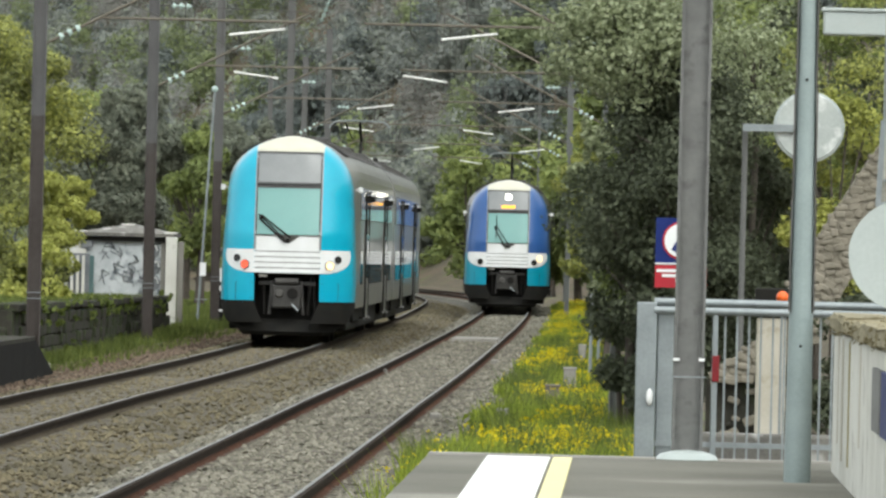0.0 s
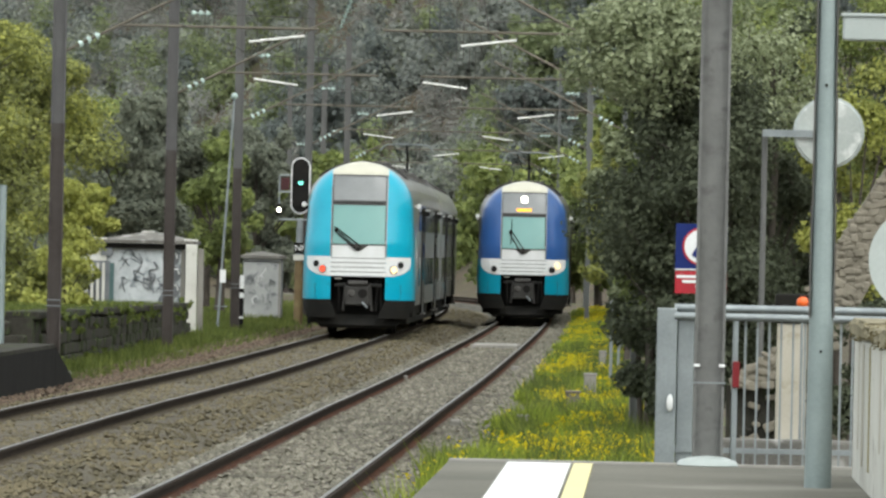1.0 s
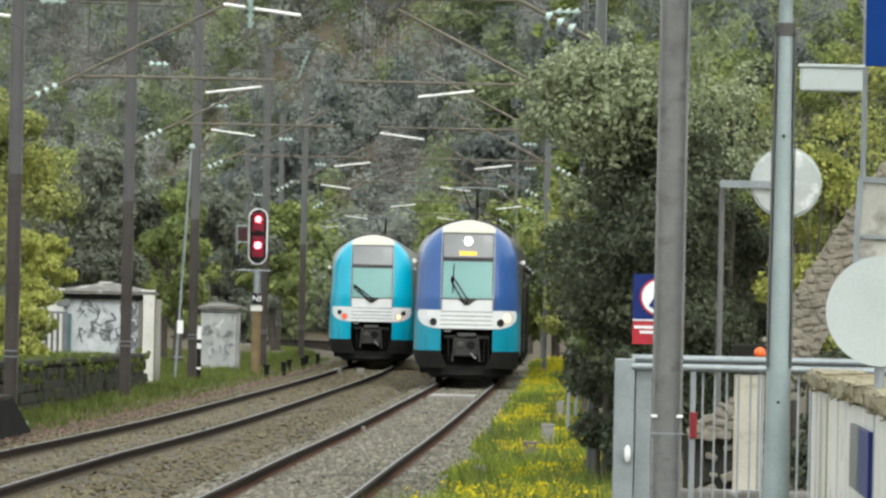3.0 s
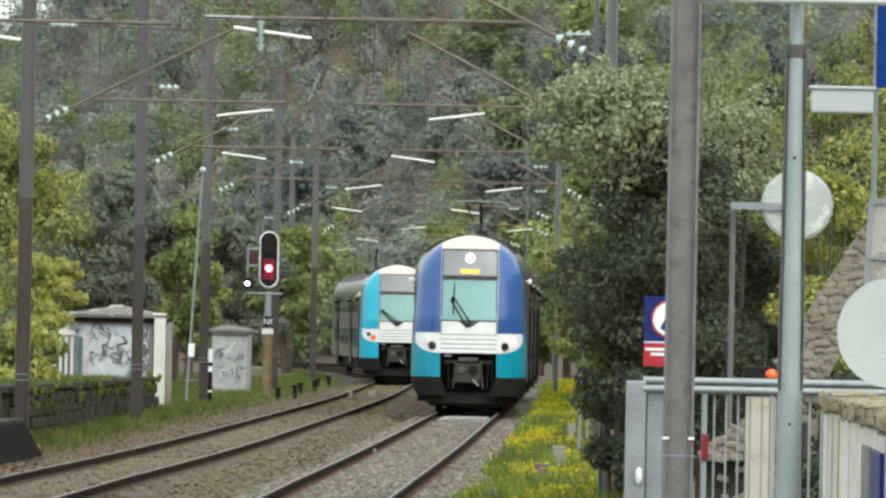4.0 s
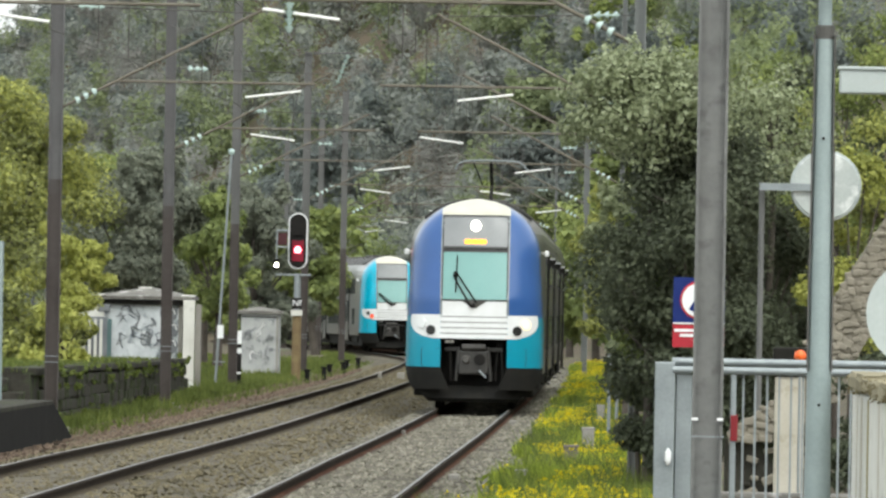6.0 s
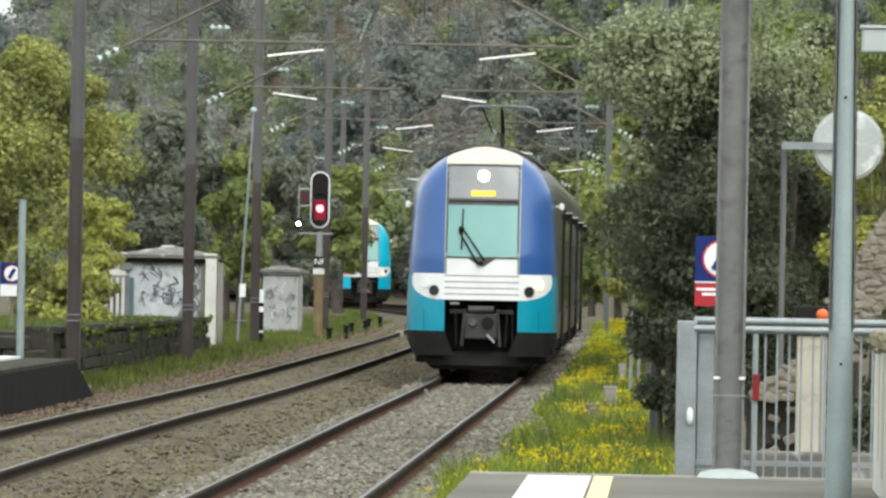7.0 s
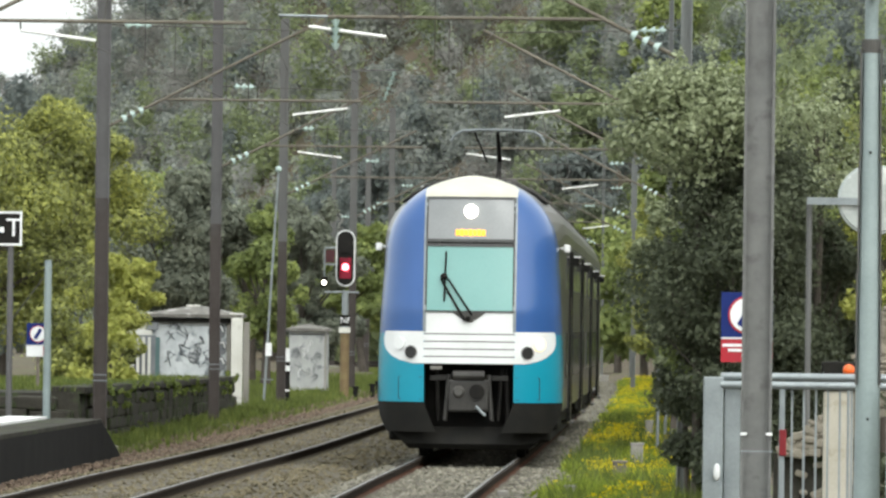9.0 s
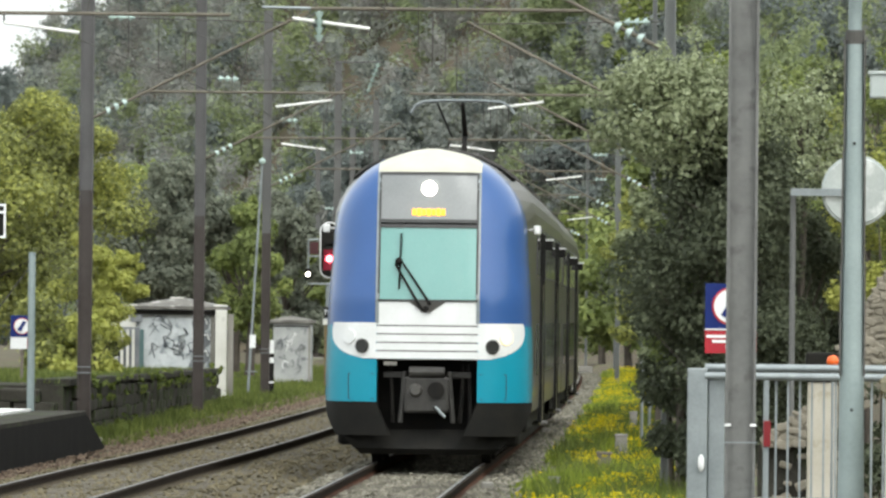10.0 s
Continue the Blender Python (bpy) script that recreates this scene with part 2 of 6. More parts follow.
BARK = mat("grey_bark", (0.1, 0.085, 0.07), (0.06, 0.05, 0.042), rough=0.95, scale=4, fine=25, bump=0.5)

LEAF_YELLOW = leafy("yellow_green_leaf", [(0.216, 0.232, 0.0648), (0.389, 0.41, 0.108), (0.583, 0.583, 0.173)])
LEAF_SPRING = leafy("yellow_olive_leaf", [(0.12, 0.13, 0.06), (0.22, 0.24, 0.09), (0.35, 0.37, 0.12), (0.5, 0.51, 0.14)], blotch=0.55)
LEAF_FRESH = leafy("fresh_green_leaf", [(0.133, 0.164, 0.0636), (0.233, 0.281, 0.0954), (0.366, 0.408, 0.133)])
LEAF_DARK = leafy("dark_evergreen_leaf", [(0.055, 0.065, 0.042), (0.092, 0.107, 0.065), (0.15, 0.168, 0.105)], blotch=0.9)
# the dark evergreen leaf again, lightened to paint in haze on farther trees
LEAF_MID = leafy("hazed_evergreen_leaf", [(0.114, 0.126, 0.0986), (0.166, 0.182, 0.138), (0.254, 0.27, 0.202)], blotch=0.9)
LEAF_OLIVE = leafy("silvery_olive_leaf", [(0.15, 0.172, 0.09), (0.3, 0.335, 0.195), (0.46, 0.5, 0.34)], blotch=0.9)
# far leaves and twigs carry distance haze as pale, greyed colours
LEAF_FAR = leafy("hazy_mixed_leaf", [(0.215, 0.233, 0.218), (0.27, 0.288, 0.264), (0.314, 0.33, 0.295), (0.341, 0.38, 0.259)], through=0.5, blotch=0.12)
LEAF_FAR_DARK = leafy("hazy_dark_leaf", [(0.138, 0.157, 0.152), (0.176, 0.2, 0.189), (0.226, 0.251, 0.233)], through=0.5, blotch=0.12)
LEAF_FAR_GREEN = leafy("hazy_green_leaf", [(0.17, 0.205, 0.115), (0.25, 0.29, 0.155), (0.325, 0.37, 0.185)], through=0.5, blotch=0.12)
TWIG = leafy("hazy_bare_twig", [(0.225, 0.221, 0.206), (0.275, 0.27, 0.25), (0.325, 0.32, 0.295)], through=0.5, blotch=0.12)
REFLECTOR_RED = mat("dull_red_reflector", (0.2, 0.008, 0.014), (0.15, 0.006, 0.01), rough=0.35, bump=0)
DARK_RED = mat("dark_red_plate", (0.05, 0.006, 0.008), (0.04, 0.005, 0.007), rough=0.4, bump=0)
DULL_GRASS = leafy("dull_grass_blade", [(0.06, 0.08, 0.02), (0.12, 0.155, 0.035), (0.2, 0.23, 0.06)])
MOSS = leafy("dry_moss", [(0.1, 0.08, 0.035), (0.18, 0.15, 0.08), (0.27, 0.24, 0.14)])
GRASS = leafy("grass_blade", [(0.0948, 0.133, 0.0228), (0.221, 0.285, 0.038), (0.405, 0.455, 0.0633)], blotch=0.8)
FLOWER = leafy("yellow_flower", [(0.46, 0.38, 0.008), (0.68, 0.54, 0.01), (0.8, 0.68, 0.03)])


# ---- building blocks ----
def box(bm, c, s, bevel=0.0, turn=None):
    made = bmesh.ops.create_cube(bm, size=1.0)["verts"]
    bmesh.ops.scale(bm, vec=s, verts=made)
    if bevel:
        edges = list({e for v in made for e in v.link_edges})
        out = bmesh.ops.bevel(bm, geom=edges, offset=bevel, segments=2, profile=0.5, affect="EDGES")
        made = list({v for f in out["faces"] for v in f.verts} | {v for v in made if v.is_valid})
    if turn is not None:
        bmesh.ops.rotate(bm, cent=(0, 0, 0), matrix=turn.to_3x3(), verts=made)
    bmesh.ops.translate(bm, vec=c, verts=made)
    return bm


def rod(bm, p, q, r, r2=None, seg=8):
    p, q = Vector(p), Vector(q)
    d = q - p
    m = Matrix.Translation((p + q) / 2) @ d.to_track_quat("Z", "Y").to_matrix().to_4x4()
    bmesh.ops.create_cone(bm, cap_ends=True, segments=seg, radius1=r, radius2=r if r2 is None else r2, depth=d.length, matrix=m)
    return bm


def ball(bm, c, r, squash=(1, 1, 1)):
    bmesh.ops.create_icosphere(bm, subdivisions=2, radius=r, matrix=Matrix.Translation(c) @ Matrix.Diagonal((*squash, 1)))
    return bm


def part(name, bm, material, parent, label="", smooth=False):
    me = bpy.data.meshes.new(name)
    bm.to_mesh(me)
    bm.free()
    me.materials.append(material)
    if smooth:
        me.shade_smooth()
        me.set_sharp_from_angle(angle=radians(35))
    ob = new(name, me)
    ob.parent = parent
    if label:
        tagged(ob, label)
    return ob


def B():
    return bmesh.new()


def thing(name, label, category, m=None, group="", kind=""):
    ob = new(name)
    ob.empty_display_size = 0.2
    if m is not None:
        ob.matrix_world = m
    return tagged(ob, label, category, group, kind)


def mesh_of(name, verts, faces, material, smooth=False):
    me = bpy.data.meshes.new(name)
    me.from_pydata(verts, [], faces)
    me.materials.append(material)
    if smooth:
        me.shade_smooth()
    return me


def lettering(text, size, m, material, parent, name="lettering"):
    cu = bpy.data.curves.new(name, "FONT")
    cu.body, cu.size, cu.extrude, cu.align_x, cu.align_y = text, size, 0.002, "CENTER", "CENTER"
    tmp = bpy.data.objects.new("tmp", cu)
    me = bpy.data.meshes.new_from_object(tmp)
    bpy.data.objects.remove(tmp)
    me.materials.clear()
    me.materials.append(material)
    ob = new(name, me)
    ob.parent = parent
    ob.matrix_local = m
    return ob


def dev(y):
    """How far the line has bent to the left at y."""
    return 6.8e-5 * max(0.0, y - 110.0) ** 2 + max(0.0, min(y, 420.0) - 255.0) ** 2 / 1300.0 + max(0.0, y - 420.0) * 0.25


def right_x(y):
    return -3.43 - dev(y) + 1.6e-5 * min(140.0, max(0.0, y - 110.0)) ** 2 - 0.14 * math.exp(-((y - 150.0) / 50.0) ** 2)


def left_x(y):
    return -7.0 - dev(y) - 0.17 * math.exp(-((y - 150.0) / 45.0) ** 2) - 0.2 * math.exp(-((y - 75.0) / 28.0) ** 2)


def grade(y):
    """How far the line has sunk below the station at y."""
    return -0.085 * (1.0 - math.exp(-max(0.0, y - 90.0) / 40.0))


def bend(y):
    return math.degrees(math.atan((dev(y + 1.0) - dev(y - 1.0)) / 2.0))


# ---- ground ----
def ridge(x):
    return max(10.5, min(60.0, 12.0 + 0.72 * (x + 52.0)))


def land(x, y):
    d = x - right_x(y)
    e = max(-6.0 - d, d - 2.0)
    e = max(0.0, min(1.0, e / 1.3))
    z = -0.42 + 0.3 * e * e * (3 - 2 * e)
    if y < 60 and x > -2.5:
        z = -0.3
    if d < -9.5:
        z += 0.03 * min(-9.5 - d, 30)
    if d > 5.5 and y > 60:
        z += 0.62 * min(d - 5.5, 22) * min(1.0, (y - 60) / 40)
    if y > 375:
        z += ridge(x) * min(1.0, (y - 375) / 190.0) ** 1.2
    if abs(d + 1.8) > 5.5:
        z += 0.12 * noise.noise((x * 0.25, y * 0.1, 0))
    return z


def ground():
    xs = [-2500, -1200, -600, -300, -180, -120, -90, -70, -55] + [-45 + i for i in range(27)] + [-18 + 0.5 * i for i in range(57)] + [11 + i * 1.5 for i in range(14)] + [34, 45, 60, 90, 150, 300, 600, 1200, 2500]
    ys = [-1500, -500, -150, -50, -10] + [10 + 2.5 * i for i in range(150)] + [390 + 10 * i for i in range(20)] + [620, 700, 900, 1300, 2000, 3000]
    v = [(x, y, land(x, y)) for y in ys for x in xs]
    n = len(xs)
    f = [(j * n + i, j * n + i + 1, (j + 1) * n + i + 1, (j + 1) * n + i) for j in range(len(ys) - 1) for i in range(n - 1)]
    tagged(new("ground", mesh_of("ground", v, f, EARTH, True)), "brown earth with grass beside the railway and wooded hillside", "ground", kind="structure")


def sweep(name, profile, path_x, y0, y1, step, material, parent, label=""):
    """A rail or bed: a profile of (across, up) carried along the line."""
    count = int((y1 - y0) / step) + 1
    v, f, n = [], [], len(profile)
    for i in range(count):
        y = y0 + i * step
        v += [(path_x(y) + a, y, b + grade(y)) for a, b in profile]
        if i:
            f += [((i - 1) * n + k, (i - 1) * n + (k + 1) % n, i * n + (k + 1) % n, i * n + k) for k in range(n)]
    f += [tuple(range(n)), tuple((count - 1) * n + k for k in reversed(range(n)))]
    ob = new(name, mesh_of(name, v, f, material))
    ob.parent = parent
    if label:
        tagged(ob, label)
    return ob


def scatter(name, places, sizes, material, seed, label, category):
    """Loose stones: six-cornered lumps, each its own size and turn, joined."""
    rng = np.random.default_rng(seed)
    n = len(places)
    base = np.array([(1, 0, 0), (0, 1, 0), (-1, 0, 0), (0, -1, 0), (0, 0, 0.7), (0, 0, -0.7)], float)
    tri = np.array([(0, 1, 4), (1, 2, 4), (2, 3, 4), (3, 0, 4), (1, 0, 5), (2, 1, 5), (3, 2, 5), (0, 3, 5)])
    a = rng.uniform(0, 6.28, n)
    v = base[None] * rng.uniform(0.6, 1.3, (n, 6, 1)) * np.asarray(sizes)[:, None, None]
    c, s = np.cos(a)[:, None], np.sin(a)[:, None]
    tilt = rng.uniform(-0.6, 0.6, n)[:, None]
    x, y, z = v[..., 0], v[..., 1], v[..., 2]
    z, x = z + x * tilt, x
    v = np.stack([x * c - y * s, x * s + y * c, z], -1) + np.asarray(places)[:, None]
    f = tri[None] + 6 * np.arange(n)[:, None, None]
    me = bpy.data.meshes.new(name)
    me.from_pydata(v.reshape(-1, 3), [], f.reshape(-1, 3))
    me.materials.append(material)
    return tagged(new(name, me), label, category, kind="stuff")


RAIL = [(-0.07, -0.17), (0.07, -0.17), (0.07, -0.155), (0.012, -0.12), (0.012, -0.045), (0.036, -0.035), (0.036, -0.004), (-0.036, -0.004), (-0.036, -0.035), (-0.012, -0.045), (-0.012, -0.12), (-0.07, -0.155)]


def track(name, path_x, label, bed_mat, stone_mat, seed, sides):
    root = thing(name, label, "railway track", kind="structure")
    sweep("ballast_bed", [(-1.75 - sides[0], -0.42), (1.75 + sides[1], -0.42), (1.35 + 0.25 * sides[1], -0.155), (-1.35 - 0.25 * sides[0], -0.155)], path_x, -80, 690, 5, bed_mat, root, "bed of crushed stone ballast")
    for side in (-1, 1):
        sweep("rail", RAIL, lambda y: path_x(y) + side * 0.7535, -80, 690, 5, RUST, root, "rust-brown steel rail")
        sweep("rail_foot", [(-0.074, -0.172), (0.074, -0.172), (0.074, -0.15), (0.016, -0.118), (0.016, -0.1), (-0.016, -0.1), (-0.016, -0.118), (-0.074, -0.15)], lambda y: path_x(y) + side * 0.7535, -80, 690, 5, RUST_RED if seed == 1 else RUST_BROWN, root, "rusty rail foot")
        sweep("rail_head", [(-0.034, -0.004), (-0.002, -0.004), (-0.004, 0.0), (-0.034, 0.0)], lambda y: path_x(y) + side * 0.7535, -80, 690, 5, RAILTOP, root, "bright worn running surface")
    rng = np.random.default_rng(seed)
    # loose stones, densest near by
    n = 27000
    y = 52 + 215 * rng.random(n) ** 1.9
    off = rng.uniform(-1.6 - sides[0], 1.6 + sides[1], n)
    side = np.where(off < 0, sides[0], sides[1])
    edge = 1.35 + 0.25 * side
    z = -0.148 - 0.265 * ((np.abs(off) - edge) / (0.4 + 0.75 * side)).clip(0, 1)
    near = np.abs(np.abs(off) - 0.7535) < 0.1
    pts = np.stack([np.array([path_x(v) for v in y]) + off, y, z + np.array([grade(v) for v in y]) + rng.uniform(-0.015, 0.02, n)], -1)[~near]
    scatter("ballast_stones", pts, rng.uniform(0.022, 0.05, len(pts)), stone_mat, seed + 5, "loose angular ballast stones between the rails", "ballast")
    me = B()
    box(me, (0, 0, 0), (2.5, 0.25, 0.14), 0.015)
    sl = bpy.data.meshes.new("sleeper")
    me.to_mesh(sl)
    me.free()
    sl.materials.append(SLEEPER)
    for i in range(170):
        y = 56 + 0.6 * i
        ob = new("sleeper", sl)
        ob.parent = root
        ob.location = (path_x(y), y, -0.212 + grade(y) + 0.008 * rng.random())
        ob.rotation_euler = (0, 0, radians(bend(y)))
    return root


ground()
track("track_near", right_x, "railway track on grey stone ballast", BALLAST_GREY, STONES_GREY, 1, (-0.2, 0.7))
track("track_far", left_x, "railway track on brown stone ballast", BALLAST, STONES, 2, (0.6, 0.75))


# ---- trains ----
def half(z):
    """Half the width of a coach at height z."""
    if z < 1.0:
        return 1.425 - 0.1 * (1.0 - z) ** 2
    if z <= 3.35:
        return 1.425
    return 1.425 * math.sqrt(max(0.0, 1 - ((z - 3.35) / 1.035) ** 2))


def face(z):
    """Half the width of the driver's end at height z: it draws in towards the roof."""
    if z < 1.3:
        return half(z)
    if z <= 3.05:
        return 1.425 - 0.085 * ((z - 1.3) / 1.75) ** 1.6
    return 1.34 * max(0.0, 1 - ((z - 3.05) / 1.335) ** 2.35) ** 0.55


def nose(x, z):
    """How far back the front lies at (x, z)."""
    u = min(1.0, abs(x) / max(face(z), 0.02))
    back = 0.95 * (1 - (1 - u ** 3.0) ** 0.5)
    if z > 2.3:
        back += 0.2 * (z - 2.3)
    if z > 4.0:
        back += 1.3 * (1 - math.sqrt(max(0.0, 1 - ((z - 4.0) / 0.386) ** 2)))
    return back


def shell(zs, x_in, x_out, cols=8, thick=0.05, lift=0.0):
    """A curved panel of the front between two edges given as functions of the height."""
    bm = B()
    grid = []
    for z in zs:
        a, b = x_in(z), x_out(z)
        row = []
        for i in range(cols + 1):
            x = a + (b - a) * i / cols
            x = max(-face(z), min(face(z), x))
            y = nose(x, z) - lift
            row.append((bm.verts.new((x, y, z)), bm.verts.new((x * 0.985, y + thick, z))))
        grid.append(row)
    m, n = len(zs), cols + 1
    for j in range(m - 1):
        for i in range(n - 1):
            a, b, c, d = grid[j][i], grid[j][i + 1], grid[j + 1][i + 1], grid[j + 1][i]
            bm.faces.new((a[0], b[0], c[0], d[0]))
            bm.faces.new((d[1], c[1], b[1], a[1]))
    for j in range(m - 1):
        for i, flip in ((0, True), (n - 1, False)):
            a, d = grid[j][i], grid[j + 1][i]
            q = (a[0], d[0], d[1], a[1])
            bm.faces.new(q if flip else q[::-1])
    for j, flip in ((0, False), (m - 1, True)):
        for i in range(n - 1):
            a, b = grid[j][i], grid[j][i + 1]
            q = (a[0], a[1], b[1], b[0])
            bm.faces.new(q if flip else q[::-1])
    bmesh.ops.recalc_face_normals(bm, faces=bm.faces)
    return bm


def span(a, b, n):
    return [a + (b - a) * i / n for i in range(n + 1)]


def disc_on(bm, x, z, r, out=0.02, seg=20):
    """A round lens standing square on the curved front."""
    e = 0.03
    n = Vector(((nose(x + e, z) - nose(x - e, z)) / (2 * e), -1.0, (nose(x, z + e) - nose(x, z - e)) / (2 * e))).normalized()
    p = Vector((x, nose(x, z), z))
    rod(bm, p - n * 0.06, p + n * (out + 0.012), r, seg=seg)
    return bm


def front(root, corner, lower, lit):
    """The driver's end: mask, windscreen, lamps, coupler and skirt."""
    W = 0.71
    for s in (-1, 1):
        part("corner_panel", shell(span(1.92, 4.2, 26), lambda z: s * min(W, face(z) * 0.985), lambda z: s * face(z), 12), corner, root, smooth=True)
        part("lower_panel", shell(span(0.88, 1.93, 10), lambda z: s * 0.69, lambda z: s * face(z), 12), lower, root, "teal lower corner panel", smooth=True)
        hatch = B()
        for z in (1.26, 0.92):
            rod(hatch, (s * 0.72, nose(0.72, z) - 0.004, z), (s * 1.08, nose(1.08, z) - 0.004, z), 0.006, seg=4)
        rod(hatch, (s * 1.08, nose(1.08, 1.26) - 0.004, 1.26), (s * 1.08, nose(1.08, 0.92) - 0.004, 0.92), 0.006, seg=4)
        part("hatch_seam", hatch, RUBBER, root)
        hl = part("headlight", shell(span(1.47, 1.96, 10), lambda z: s * 0.70, lambda z: s * (0.72 + 0.6 * math.sqrt(max(0.0, 1 - (abs(z - 1.83) / 0.37) ** 2.4))), 10, lift=0.012), WHITE, root, "white oval headlight panel", smooth=True)
        inner = LAMP_OFF if lit == "head" else LAMP_RED if s < 0 else LAMP_WARM
        part("lens", disc_on(B(), s * 0.885, 1.64, 0.085, 0.03), inner, hl, "dark round lens" if lit == "head" else "lit tail lamp")
        part("lens_ring", disc_on(B(), s * 0.885, 1.64, 0.1, 0.022), STEEL, hl)
        if lit == "head":
            part("lamp", disc_on(B(), s * 1.06, 1.77, 0.1, 0.025), LAMP_WARM if s > 0 else WHITE, hl, "lit warm white lamp" if s > 0 else "")
        else:
            part("lamp", disc_on(B(), s * 1.05, 1.77, 0.08, 0.03), LAMP_OFF, hl)
        part("pillar", shell(span(1.95, 4.03, 18), lambda z: s * 0.665, lambda z: s * 0.712, 2, lift=0.012), GALV, root, "grey edge of the windscreen")
        mirror = box(B(), (s * 1.46, 1.5, 3.26), (0.1, 0.1, 0.12), 0.02)
        rod(mirror, (s * 1.36, 1.55, 3.26), (s * 1.44, 1.5, 3.26), 0.02)
        part("side_camera", mirror, WHITE, root, "small white side camera")
    part("roof_cap", shell(span(4.03, 4.375, 10), lambda z: -min(W, face(z)), lambda z: min(W, face(z)), 14), CREAM, root, "cream white roof cap", smooth=True)
    part("display_panel", shell(span(3.36, 4.0, 6), lambda z: -0.665, lambda z: 0.665, 8, lift=0.004), BLIND, root, "grey smoked display glass", smooth=True)
    part("windscreen", shell(span(2.27, 3.28, 8), lambda z: -0.665, lambda z: 0.665, 8, lift=0.004), SCREEN, root, "pale green tinted windscreen", smooth=True)
    for z in (2.265, 3.285, 3.355, 4.01):
        r = 0.024 if 3 < z < 4 else 0.016
        part("window_seal", shell([z - r, z, z + r], lambda q: -0.68, lambda q: 0.68, 10, lift=0.016), RUBBER, root, "dark rubber window seal")
    for s in (-1, 1):
        part("window_seal", shell(span(2.27, 4.0, 12), lambda q: s * 0.658, lambda q: s * 0.684, 2, lift=0.014), RUBBER, root)
    # mask with its V-shaped notch below the windscreen
    m = part("white_mask", shell(span(1.93, 2.26, 8), lambda z: -W, lambda z: W, 14, lift=0.004), WHITE, root, "white front mask", smooth=True)
    v = B()
    y = nose(0, 2.2) - 0.012
    pts = [(-0.27, 2.262), (0.27, 2.262), (0.17, 2.19), (0.04, 2.1), (-0.04, 2.1), (-0.17, 2.19)]
    a = [v.verts.new((x, y, z)) for x, z in pts]
    b = [v.verts.new((x, y + 0.03, z)) for x, z in pts]
    v.faces.new(a[::-1])
    v.faces.new(b)
    for i in range(6):
        v.faces.new((a[i], a[(i + 1) % 6], b[(i + 1) % 6], b[i]))
    part("wiper_notch", v, STEEL, m, "grey notch for the wiper")
    part("grille_back", shell(span(1.46, 1.93, 4), lambda z: -0.7, lambda z: 0.7, 10, lift=-0.02), STEEL, root)
    for i in range(4):
        z = 1.47 + 0.115 * i
        part("grille_slat", shell([z, z + 0.03, z + 0.098], lambda q: -0.7, lambda q: 0.7, 10, lift=0.008), WHITE, root)
    w = B()
    if lit == "head":
        p, q = Vector((-0.02, nose(0, 2.15) - 0.05, 2.16)), Vector((-0.4, nose(0.4, 2.78) - 0.05, 2.8))
        low, high = (-0.39, 2.42), (-0.37, 3.18)
    else:
        p, q = Vector((0.0, nose(0, 2.15) - 0.05, 2.16)), Vector((-0.56, nose(0.56, 2.6) - 0.05, 2.64))
        low, high = (-0.62, 2.7), (-0.08, 2.2)
    side = Vector((0.75, 0, 0.6)) * 0.06
    for end in (p, q):
        ball(w, end, 0.04)
    rod(w, p - side, q - side, 0.022, 0.016)
    rod(w, p + side * 1.4, q + side * 0.6, 0.018, 0.014)
    rod(w, (low[0], nose(low[0], low[1]) - 0.045, low[1]), (high[0], nose(high[0], high[1]) - 0.045, high[1]), 0.014)
    ball(w, q, 0.055)
    part("wiper", w, BLACK, root, "black windscreen wiper")
    if lit == "head":
        part("top_lamp", disc_on(B(), 0.0, 3.8, 0.1, 0.02, 28), LAMP_WHITE, root, "bright round headlamp")
        d = B()
        for i in range(7):
            x = -0.2 + 0.066 * i
            box(d, (x, nose(x, 3.47) - 0.01, 3.475), (0.052, 0.02, 0.1 if i % 2 else 0.085))
        part("destination_display", d, AMBER, root, "amber destination display")
    # coupler bay
    bay = B()
    box(bay, (0, 0.72, 0.98), (1.42, 0.06, 1.0))
    for s in (-1, 1):
        box(bay, (s * 0.7, 0.4, 0.98), (0.04, 0.62, 1.0))
    box(bay, (0, 0.4, 1.455), (1.42, 0.6, 0.03))
    part("coupler_bay", bay, BLACK, root, "black recessed coupler bay")
    c = B()
    box(c, (0, 0.2, 0.98), (0.62, 0.4, 0.5), 0.04)
    rod(c, (-0.24, 0.02, 1.29), (0.24, 0.02, 1.29), 0.075, seg=12)
    box(c, (-0.45, 0.3, 1.25), (0.3, 0.1, 0.08), 0.01)
    box(c, (0.45, 0.3, 1.25), (0.3, 0.1, 0.08), 0.01)
    for s in (-1, 1):
        rod(c, (s * 0.36, 0.08, 0.6), (s * 0.3, 0.1, 1.3), 0.035)
    part("coupler", c, COUPLER, root, "dark oily automatic coupler")
    c2 = B()
    rod(c2, (-0.15, 0.02, 1.04), (-0.15, -0.06, 1.04), 0.11, 0.06, 14)
    part("coupler_cone", c2, STEEL, root)
    part("coupler_handle", rod(B(), (0.12, -0.05, 0.82), (0.26, -0.09, 0.68), 0.022), GALV, root)
    h = B()
    rod(h, (0.13, 0.03, 1.04), (0.13, -0.04, 1.04), 0.12, 0.12, 14)
    part("coupler_socket", h, BLACK, root)
    for a, b in ((-0.5, -0.46), (0.5, 0.45), (0.57, 0.6)):
        part("hose", rod(B(), (a, 0.3, 1.4), (b, 0.25, 0.6), 0.028), BLACK, root)
    pl = B()
    box(pl, (-0.5, 0.06, 1.405), (0.18, 0.02, 0.05))
